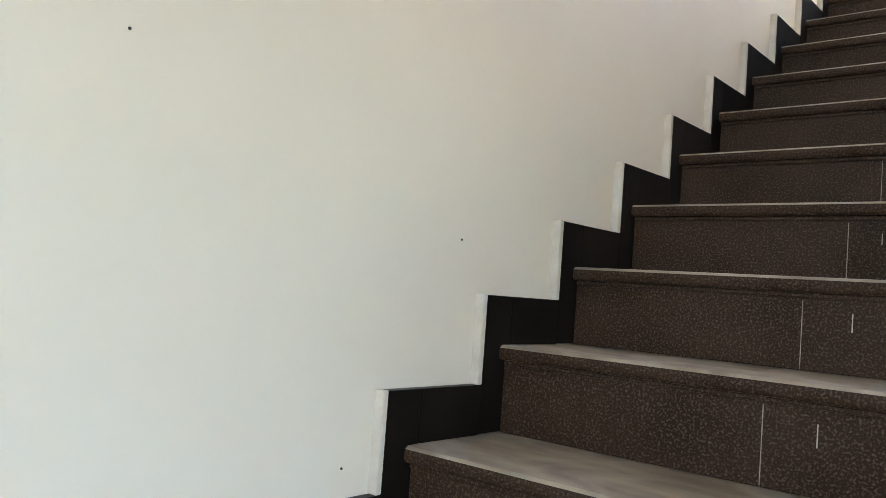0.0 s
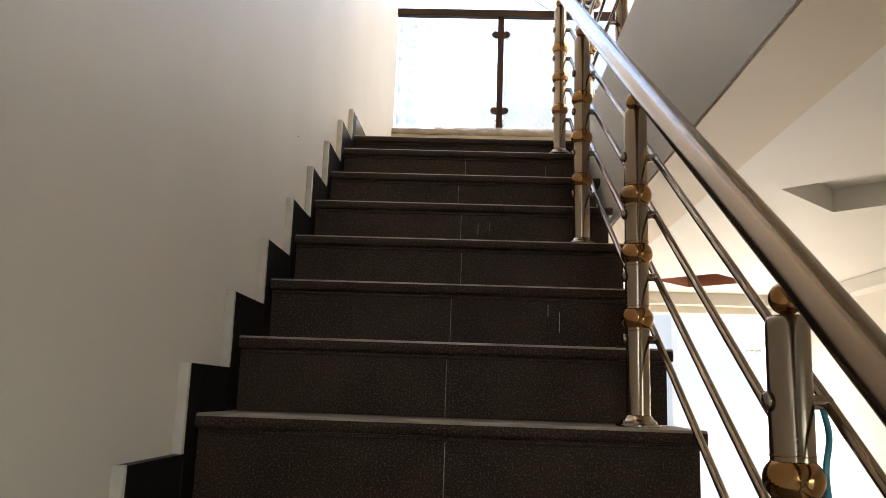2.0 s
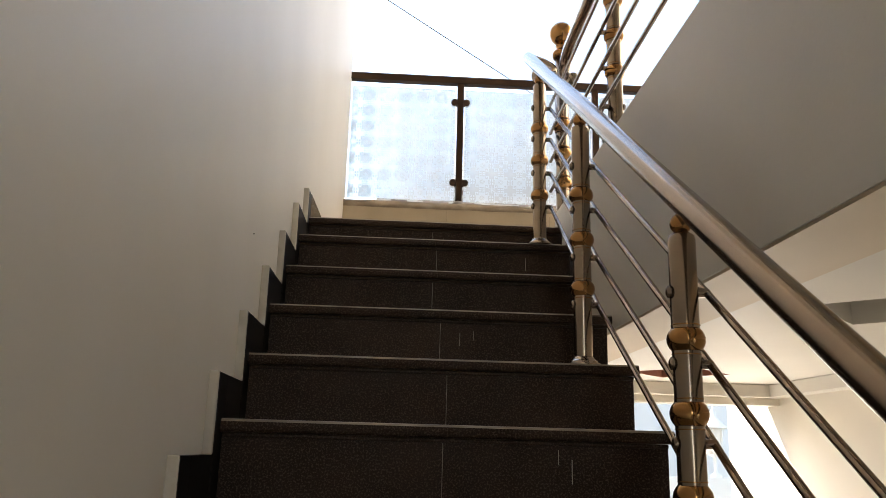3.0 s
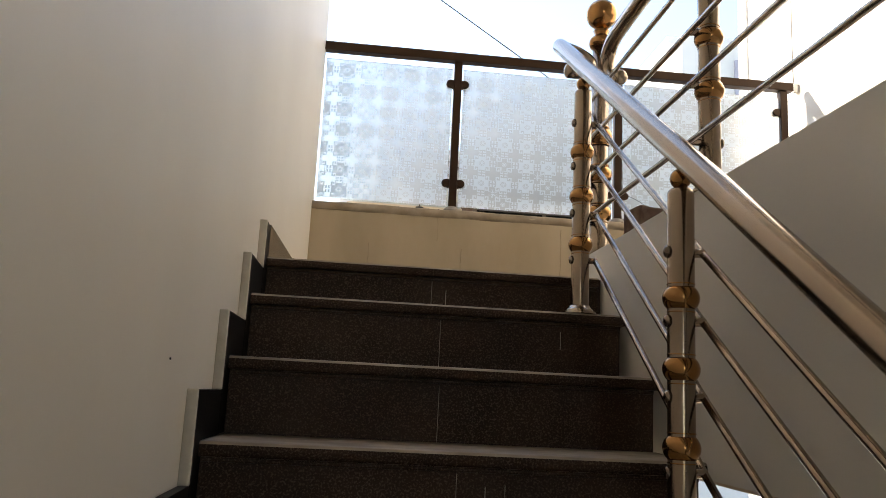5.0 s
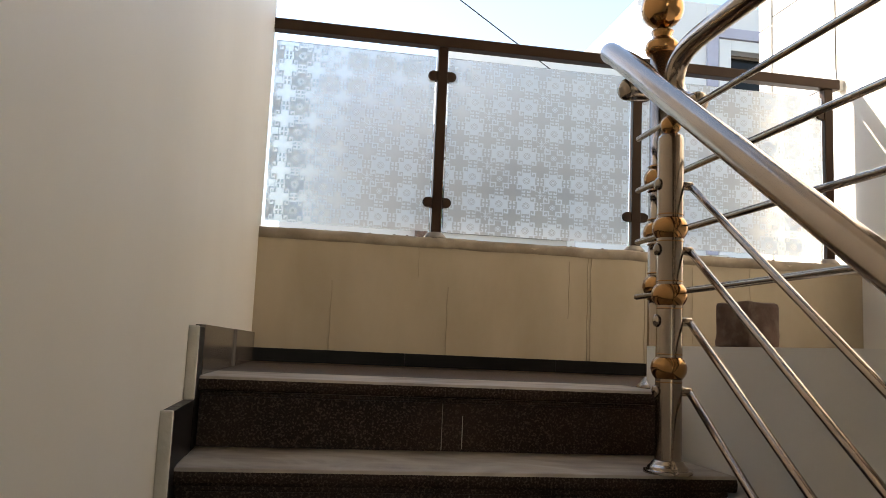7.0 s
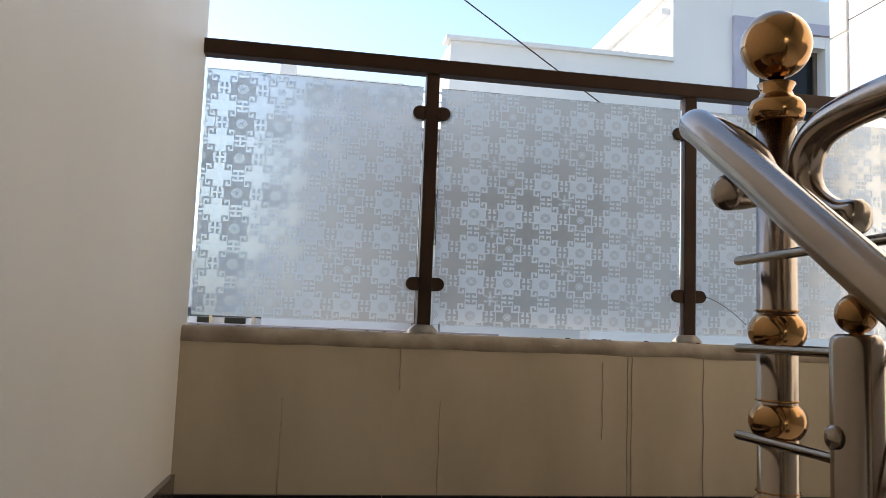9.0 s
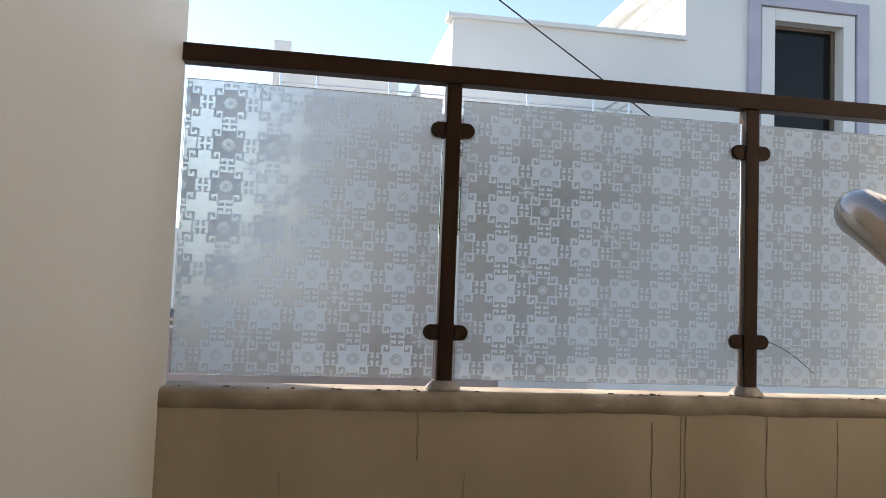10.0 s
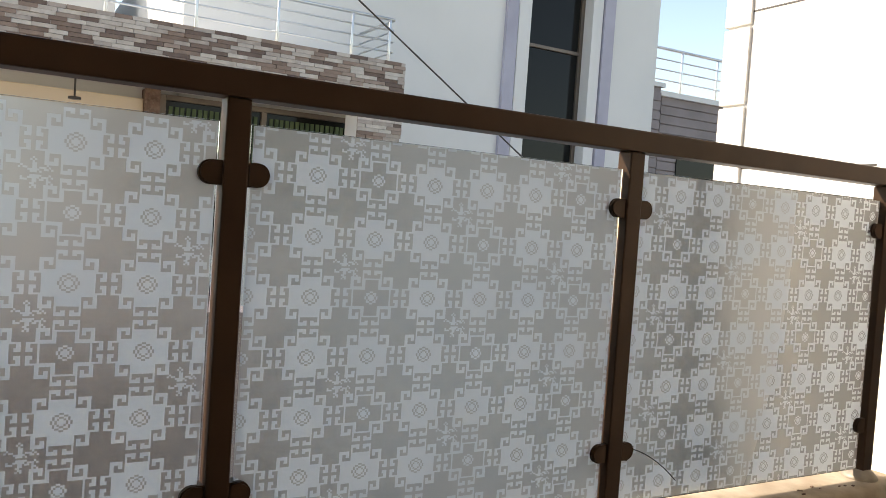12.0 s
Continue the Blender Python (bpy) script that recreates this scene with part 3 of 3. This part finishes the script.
# ---- outside end of the east wall ----
structure("wall_east_outer", slab(EAST, EAST + 0.2, PAR_OUT, 4.54, -1.6, 4.8), EXT, "white rendered outer end of the wall, sunlit", "wall")
for i in range(9):
    z = 2.1 + i * 0.27
    structure("quoin_block", slab(EAST - 0.012, EAST + 0.21, 4.44, 4.55, z, z + 0.262, bevel=0.006), QUOIN, "pitted white quoin stone at the wall end", "quoin")
for z in (2.96, 3.49, 4.02):
    structure("wall_groove", slab(EAST - 0.0015, EAST + 0.01, 3.96, 4.44, z, z + 0.006), BLACKP, "narrow dark groove in the outer wall", "groove")
wire = tagged(part("overhead_cable", tube([(-2.5 + 0.25 * i, 6, 4.87 - 0.645 * (-2.5 + 0.25 * i) - 0.02 * math.sin(math.pi * i / 34)) for i in range(35)], 0.0042, 6), BLACKP), "thin black overhead cable across the yard", "cable")
box_e = empty("junction_box", "small white cable clip with a thin cord at the rail end", "cable clip", at=(EAST, 3.9, 2.93))
part("clip_body", slab(-0.03, 0.0, -0.018, 0.018, -0.02, 0.03, bevel=0.006), EXT, box_e)
part("cord", tube([(-0.003, 0.01, 0.02), (-0.003, 0.03, 0.05), (-0.003, 0.035, 0.1), (-0.003, 0.035, 1.4)], 0.0022, 6), BLACKP, box_e)

# ---- shed roof below the glass ----
shed = empty("low_shed", "low grey flat-roofed shed in the yard", "shed")
part("shed_wall", slab(-4, 1.7, 7.2, 8.7, -2.1, 2.02), CLAD, shed)
part("roof_edge", slab(-4.05, 1.75, 7.15, 8.75, 2.02, 2.1, bevel=0.01), CLAD, shed)
solar = empty("solar_panel", "dark blue solar panel lying on the shed roof", "solar panel", at=(-0.33, 7.5, 2.1))
part("cells", slab(-0.6, 0.32, 0, 0.9, 0.05, 0.11), PANEL, solar)
for x in (-0.6, -0.29, 0.0, 0.3):
    part("frame_bar", slab(x, x + 0.02, -0.01, 0.91, 0.0, 0.12), STEEL, solar)

# ---- glass balustrade ----
rail = empty("glass_balustrade", "patterned frosted glass balustrade with brown steel posts", "balustrade")
part("top_rail", slab(-0.02, 2.52, GLASS_Y - 0.03, GLASS_Y + 0.02, 2.891, 2.936, bevel=0.004), BRONZE, rail)
POSTS = (0.71, 1.56, 2.47)


def clamp_mesh(s):
    """A half-round glass clamp that grips the pane on one side of a post."""
    bm = bmesh.new()
    prof = [(0.0, -0.02)] + [(0.018 + 0.02 * math.cos(radians(a)), 0.02 * math.sin(radians(a))) for a in range(-90, 91, 15)] + [(0.0, 0.02)]
    a = [bm.verts.new((s * x, -0.016, z)) for x, z in prof]
    b = [bm.verts.new((s * x, 0.016, z)) for x, z in prof]
    bm.faces.new(a)
    bm.faces.new(b[::-1])
    for i in range(len(prof)):
        j = (i + 1) % len(prof)
        bm.faces.new((a[i], a[j], b[j], b[i]))
    bmesh.ops.bevel(bm, geom=[e for e in bm.edges if abs(e.verts[0].co.y - e.verts[1].co.y) < 1e-6], offset=0.003, segments=2, affect="EDGES")
    bmesh.ops.recalc_face_normals(bm, faces=bm.faces)
    return bm


for px in POSTS:
    p = part("post", slab(px - 0.02, px + 0.02, GLASS_Y - 0.02, GLASS_Y + 0.02, PAR_TOP, 2.891, bevel=0.003), BRONZE, rail)
    fl = part("base_flange", lathe([(0.045, 0.0), (0.046, 0.006), (0.043, 0.01), (0.032, 0.022), (0.027, 0.026), (0.0, 0.026)]), DULL, p, "dull dusty base cover")
    fl.location = (px, GLASS_Y, PAR_TOP)
    for z in (2.243, 2.77):
        for s in (-1, 1):
            if px > 2.4 and s > 0:
                continue
            c = part("clamp", clamp_mesh(s), BRONZE, p)
            c.location = (px + s * 0.02, GLASS_Y, z)


def cross_cells(hollow):
    """Filled squares of one printed cross, 36 squares to the pitch: a stepped plus, E-slotted arm ends and a hook in each corner."""
    def slotted(across, along):
        if along >= 17 or across >= 6:
            return False
        bar = 12 <= along < 14 and across < 5
        leg = 3 <= across < 5 and along < 15
        return not (bar or leg or across < 1)

    def white(x, y):
        r = math.hypot(x + 0.5, y + 0.5)
        if r < 4.6:
            dotted = (int(x), int(y)) in ((0, 2), (2, 0), (1, 1), (3, 1), (1, 3), (2, 3), (3, 2), (0, 4), (4, 0))
            return not dotted if not hollow else not dotted or r < 2
        if hollow and ((x < 11 and y < 5) or (x < 4 and y < 11)):
            return False
        if (x < 12 and y < 7) or (x < 6 and y < 12):
            return True
        if y >= 12 and x < 7:
            return slotted(x, y)
        if x >= 12 and y < 7:
            return x < 13 and y >= 6 or slotted(y, x)
        if 7 <= x < 13 and 7 <= y < 13:
            return x >= 11 or y >= 11 or (x < 9 and y >= 9)
        return False
    return {(x, y) for x in range(-18, 18) for y in range(-18, 18) if white(abs(x + 0.5) - 0.5, abs(y + 0.5) - 0.5)}


SOLID, HOLLOW = cross_cells(False), cross_cells(True)


def sprig_cells():
    """A small flowering sprig of curls, open to one side, about its own middle."""
    q = set()
    for side in (-1, 1):
        for turn, length, curl in ((12, 8.5, 0.5), (38, 7.5, -0.7), (66, 6.5, 0.8), (100, 5.0, -0.9), (140, 6.0, 0.6)):
            x = z = 0.0
            a = radians(turn)
            for n in range(int(length * 2)):
                q.add((round(x), round(side * (z + 0.6))))
                x += 0.5 * math.cos(a)
                z += 0.5 * math.sin(a)
                a += curl * 0.12 * n / 6
            q |= {(round(x) + dx, round(side * (z + 0.6)) + dz) for dx, dz in ((1, 0), (0, 1), (-1, 0))}
    return {(x, z) for x, z in q if (x * 3 + z * 5) % 11}


SPRIG = sprig_cells()


def film_mesh(x0, x1, z0, z1, cx, cz, px, pz, shift):
    """Printed film: white crosses in rows, some hollow, clearer crosses between, and sprigs beside the hollow ones."""
    bm = bmesh.new()
    ux, uz = px / 36, pz / 36

    def quad(a, b, c, d, slot):
        a, b, c, d = max(a, x0), min(b, x1), max(c, z0), min(d, z1)
        if b - a > 1e-4 and d - c > 1e-4:
            bm.faces.new([bm.verts.new(p) for p in ((a, 0, c), (b, 0, c), (b, 0, d), (a, 0, d))]).material_index = slot
    i0, i1 = math.floor((x0 - cx) / px) - 1, math.ceil((x1 - cx) / px) + 1
    j0, j1 = math.floor((z0 - cz) / pz) - 1, math.ceil((z1 - cz) / pz) + 1
    for i in range(i0, i1 + 1):
        for j in range(j0, j1 + 1):
            mx, mz = cx + i * px, cz + j * pz
            def open_cross(a, b):
                return (a + 2 * (b % 2) + shift) % 4 == 1
            cells = set(HOLLOW if open_cross(i, j) else SOLID)
            for a, b in ((0, 0), (-1, 0), (0, -1), (-1, -1)):
                if open_cross(i + 1 + a, j + b):
                    cells |= {(x + 18 + 36 * a, z + 18 + 36 * b) for x, z in SPRIG}
            for y in range(-18, 18):
                run = -18
                for x in range(-17, 19):
                    if x == 18 or ((x, y) in cells) != ((run, y) in cells):
                        quad(mx + run * ux, mx + x * ux, mz + y * uz, mz + (y + 1) * uz, 0 if (run, y) in cells else 1)
                        run = x
    return bm


for x0, x1, cx, cz, px, pz, shift in ((0.034, 0.684, 0.032, 2.796, 0.111, 0.1045, 3), (0.736, 1.534, 0.8535, 2.571, 0.1145, 0.1045, 0), (1.586, 2.444, 1.709, 2.486, 0.118, 0.107, 1)):
    g = part("glass_panel", slab(x0, x1, GLASS_Y - 0.004, GLASS_Y + 0.004, 2.122, 2.853, bevel=0.001), CLEAR, rail, "clear glass pane behind the film")
    fm = part("printed_film", film_mesh(x0 + 0.003, x1 - 0.003, 2.124, 2.851, cx, cz, px, pz, shift), FILM, g, "white frosted film of meander crosses")
    fm.data.materials.append(FROST)
    fm.location = (0, GLASS_Y - 0.0046, 0)

part("loose_thread", tube([(1.6 + 0.02 * i, GLASS_Y - 0.007, 2.25 - 0.0009 * i * i - 0.004 * i) for i in range(9)], 0.0011, 5), BLACKP, rail, "thin dark thread stuck to the glass")

# ---- railings of turned steel posts ----
BEAD = [(0.026, -0.0285), (0.0275, -0.0265)] + [(0.0355 * math.cos(radians(a)), 0.031 * math.sin(radians(a))) for a in range(-54, 55, 12)] + [(0.0275, 0.0265), (0.026, 0.0285)]


def rail_post(parent, at, beads, rods, top, rod_side, s=1.0, cap=0.026):
    """A steel post with gold beads, bolts for the rods, a foot flange and a ball under the handrail."""
    r = 0.026 * s
    p = part("post", lathe([(r, 0), (r, top - 0.012), (r * 0.93, top - 0.004), (r * 0.75, top), (0, top)]), STEEL, parent)
    p.location = at
    f = part("foot_flange", lathe([(0.047 * s, 0), (0.0475 * s, 0.0055), (0.047 * s, 0.006), (0.0405 * s, 0.0066), (0.04 * s, 0.007), (0.0395 * s, 0.012), (0.0385 * s, 0.0126), (0.034 * s, 0.0165), (0.033 * s, 0.0172), (0.029 * s, 0.0235), (r, 0.025)]), STEEL, p, "flared chrome foot")
    for b in beads:
        part("bead", lathe([(a * s, h * s) for a, h in BEAD]), GOLD, p, "gold-coated ball ring").location = (0, 0, b)
    if cap:
        part("cap_ball", lathe([(0.008, -0.026)] + [(0.021 * math.sin(radians(a)), -0.021 * math.cos(radians(a))) for a in range(20, 161, 14)] + [(0.008, 0.026)], 18), GOLD, p, "small ball under the handrail").location = (0, 0, top + 0.021)
    for z in rods:
        bm = lathe([(0.0, 0.0), (0.007, 0.001), (0.012, 0.004), (0.0125, 0.009), (0.006, 0.009), (0.006, 0.02)], 14)
        bmesh.ops.transform(bm, matrix=Matrix.Translation((-rod_side * (r + 0.008), 0, z)) @ Euler((0, rod_side * radians(90), 0)).to_matrix().to_4x4(), verts=bm.verts)
        part("bolt_head", bm, STEEL, p)
        bm = tube([(rod_side * (r - 0.004), 0, z), (rod_side * (r + 0.02), 0, z)], 0.009, 12)
        part("rod_holder", bm, STEEL, p)
    return p


def round_path(pts, n=6):
    """Catmull-Rom curve through the points."""
    v = [Vector(p) for p in pts]
    v = [v[0] * 2 - v[1]] + v + [v[-1] * 2 - v[-2]]
    out = []
    for a, b, c, d in zip(v, v[1:], v[2:], v[3:]):
        for i in range(n):
            t = i / n
            out.append(0.5 * (2 * b + (c - a) * t + (2 * a - 5 * b + 4 * c - d) * t * t + (3 * b - a - 3 * c + d) * t ** 3))
    return out + [v[-2]]


srail = empty("stair_railing", "stainless steel stair railing with gold ball rings", "railing", at=(0, 0, 0))
PX, PITCH = 0.917, 0.69
SBEADS, SRODS = (0.2, 0.345, 0.48), (0.155, 0.293, 0.436, 0.57)


def rod_base(y):
    """Height that the rail's rising line gives to a post's own zero."""
    return 1.442 + PITCH * (y - 2.21)


RAIL_Z = {-4: 0.05, -1: 0.595, 2: 1.15, 5: 1.688, 8: 2.19}   # middle of the handrail over each post
STAIR_POSTS = ((-4, 0.95, -0.88), (-1, 0.945, -0.1), (2, 0.928, 0.69), (5, 0.91, 1.45), (8, 0.92, 2.21))
for k, x, y in STAIR_POSTS:
    lift = rod_base(y) - k * R
    rail_post(srail, (x, y, k * R), [b + lift for b in SBEADS], [b + lift for b in SRODS], RAIL_Z[k] - k * R - 0.074, 1)
for h in SRODS:
    part("rod", tube([(x + 0.044, y, rod_base(y) + h) for k, x, y in STAIR_POSTS], 0.0075, 10), STEEL, srail)
straight = [(0.952, -1.0, -0.035)] + [(x, y, RAIL_Z[k]) for k, x, y in STAIR_POSTS[1:]]
scroll = [(PX + 0.008, 2.4, 2.316), (PX + 0.014, 2.55, 2.412), (PX + 0.026, 2.6, 2.434), (PX + 0.055, 2.625, 2.437), (PX + 0.095, 2.62, 2.42), (PX + 0.13, 2.605, 2.385), (PX + 0.115, 2.575, 2.342), (PX + 0.075, 2.55, 2.326), (PX + 0.04, 2.535, 2.32)]
part("handrail", tube(straight + round_path(scroll), 0.0265, 20), STEEL, srail, "polished steel handrail ending in a scroll")
wrap = part("plastic_wrap", tube(round_path([(0.98, -0.1, 0.42), (0.99, -0.096, 0.38), (0.981, -0.104, 0.34), (0.985, -0.1, 0.3)]), 0.004, 6), TAPE, srail, "torn strip of blue plastic wrapping")

grail = empty("gallery_railing", "stainless steel gallery railing with gold ball rings", "railing")
GX = 1.1
GBEADS, GRODS = (0.255, 0.392, 0.53), (0.125, 0.268, 0.405, 0.545)
for y in (1.735, 0.82, -0.1, -1.02, -1.94, -2.86, -3.78):
    rail_post(grail, (GX, y, GAL), GBEADS, GRODS, 0.67, -1)
for h in GRODS:
    part("rod", tube([(GX - 0.044, -4.45, GAL + h), (GX - 0.05, 2.665, GAL + h)], 0.0075, 10), STEEL, grail)
gpts = [(GX, -4.45, 2.435), (GX, 0.0, 2.435), (GX, 2.3, 2.435)]
gscroll = [(GX, 2.3, 2.435), (GX, 2.45, 2.433), (GX, 2.53, 2.415), (GX, 2.562, 2.37), (GX + 0.004, 2.552, 2.325), (GX + 0.012, 2.51, 2.292), (GX + 0.02, 2.47, 2.285)]
part("handrail", tube(gpts[:-1] + round_path(gscroll), 0.026, 20), STEEL, grail, "polished steel handrail bent down at the newel")
NB = LAND - 0.002
newel = part("newel_post", lathe([(0.031, 0), (0.031, 0.885), (0.0, 0.885)], 28), STEEL, grail)
newel.location = (GX, 2.635, NB)
part("foot_flange", lathe([(0.055, 0), (0.056, 0.006), (0.05, 0.011), (0.043, 0.02), (0.036, 0.028), (0.031, 0.034)]), STEEL, newel)
for b in (0.26, 0.4, 0.54):
    part("bead", lathe([(a * 1.25, h * 1.2) for a, h in BEAD]), GOLD, newel, "gold-coated ball ring").location = (0, 0, b)
part("neck_ring", lathe([(0.031, -0.022), (0.04, -0.02), (0.044, -0.008), (0.044, 0.004), (0.038, 0.014), (0.028, 0.02), (0.024, 0.03), (0.03, 0.042), (0.0, 0.042)], 28), GOLD, newel, "gold-coated neck ring").location = (0, 0, 0.9)
part("ball_finial", lathe([(0.056 * math.sin(radians(a)), -0.056 * math.cos(radians(a))) for a in range(14, 181, 8)], 32), GOLD, newel, "large gold-coated ball finial").location = (0, 0, 1.008)

# ---- loose and small things ----
for x, z0, z1 in ((0.31, 1.62, 1.9), (0.64, 1.93, 2.06), (0.76, 1.6, 1.9), (1.255, 1.8, 2.03), (1.335, 1.6, 2.07), (1.348, 1.6, 2.05), (1.58, 1.62, 2.06), (1.79, 1.62, 2.04), (2.05, 1.7, 2.05)):
    pts = [(x + 0.0015 * math.sin(i * 1.7 + x * 9), PAR_IN - 0.0005, z0 + (z1 - z0) * i / 8) for i in range(9)]
    tagged(part("paint_run", tube(pts, 0.0018, 6), RUN), "dried run of cream paint down the parapet", "paint run", group="paint runs on the parapet")


def rough_block():
    bm = slab(-0.05, 0.05, -0.045, 0.045, 0, 0.098, bevel=0.01)
    bmesh.ops.subdivide_edges(bm, edges=bm.edges, cuts=3, use_grid_fill=True)
    for v in bm.verts:
        d = noise.noise_vector(v.co * 30) * 0.004
        d.z = d.z if v.co.z > 0.012 else 0
        v.co += d
    return smooth(bm)


blk = tagged(part("stone_block", rough_block(), STONE), "rough brown stone lump lying on the gallery edge", "block")
blk.matrix_world = pose(1.15, 2.31, GAL, 0, 0, 18)

for i, (y, z) in enumerate(((-1.049, 0.231), (-0.61, -0.389), (1.406, 1.231), (-0.337, 0.024))):
    bm = lathe([(0.0, 0.0), (0.0026, 0.0008), (0.0016, 0.003), (0.0, 0.003)], 8)
    bmesh.ops.transform(bm, matrix=Euler((0, radians(90), 0)).to_matrix().to_4x4(), verts=bm.verts)
    tagged(part("wall_plug", bm, BLACKP), "tiny dark plug hole in the stair wall", "wall plug", group="plug holes in the wall").location = (-0.0205, y, z)
bm = lathe([(0.0, 0.003), (0.006, 0.002), (0.011, 0.0)], 12)
bmesh.ops.transform(bm, matrix=Euler((0, radians(90), 0)).to_matrix().to_4x4(), verts=bm.verts)
tagged(part("filler_dab", bm, WALL), "small dab of filler on the stair wall", "filler").location = (-0.0205, -0.2, 0.622)

bm = bmesh.new()
for i in range(46):
    x = rng.uniform(0.02, 2.4)
    g = bmesh.ops.create_icosphere(bm, subdivisions=1, radius=rng.uniform(0.0015, 0.005), matrix=Matrix.Translation((x, rng.uniform(PAR_IN + 0.02, PAR_IN + 0.06), PAR_TOP + 0.001)) @ Matrix.Diagonal((rng.uniform(0.8, 2.2), 1, 0.6, 1)))
tagged(part("ledge_debris", bm, STONE), "crumbs of dirt scattered on the parapet ledge", "debris", kind="stuff")

# ---- facing bricks of the balcony ----
brick_mesh = {}


def brick(parent, x, z, w, y, material):
    key = (round(w, 3), material.name)
    if key not in brick_mesh:
        bm = slab(0, w - 0.003, -0.012, 0.01, 0, 0.031)
        me = bpy.data.meshes.new("brick")
        bm.to_mesh(me)
        bm.free()
        me.materials.append(material)
        brick_mesh[key] = me
    b = new("brick", brick_mesh[key])
    b.parent = parent
    b.location = (x, y + rng.uniform(-0.006, 0.004), z)


def facing(parent, x0, z0, width, rows):
    """Ledge-stone tiles: pale and brown clusters that step from course to course."""
    for row in range(rows):
        x = x0
        start = (0.07 * row + 0.18 * (row // 3)) % 0.2 + 0.05
        while x < x0 + width - 0.015:
            w = min(round(rng.choice((0.13, 0.17, 0.21)), 2) if x > x0 else round(start, 2), x0 + width - x)
            kind = (x - x0 + 0.19 * (row // 3)) % 0.38 < 0.19
            brick(parent, x, z0 + row * 0.0333, w, BALCONY + 0.012, PALE_BRICK if kind ^ (rng.random() < 0.16) else BROWN_BRICK)
            x += w


facing(balcony, BX0, BZ0, BX1 - BX0, 12)
facing(column, 3.22, BZ0 - 0.0333 * 20, BX1 - 3.22, 20)
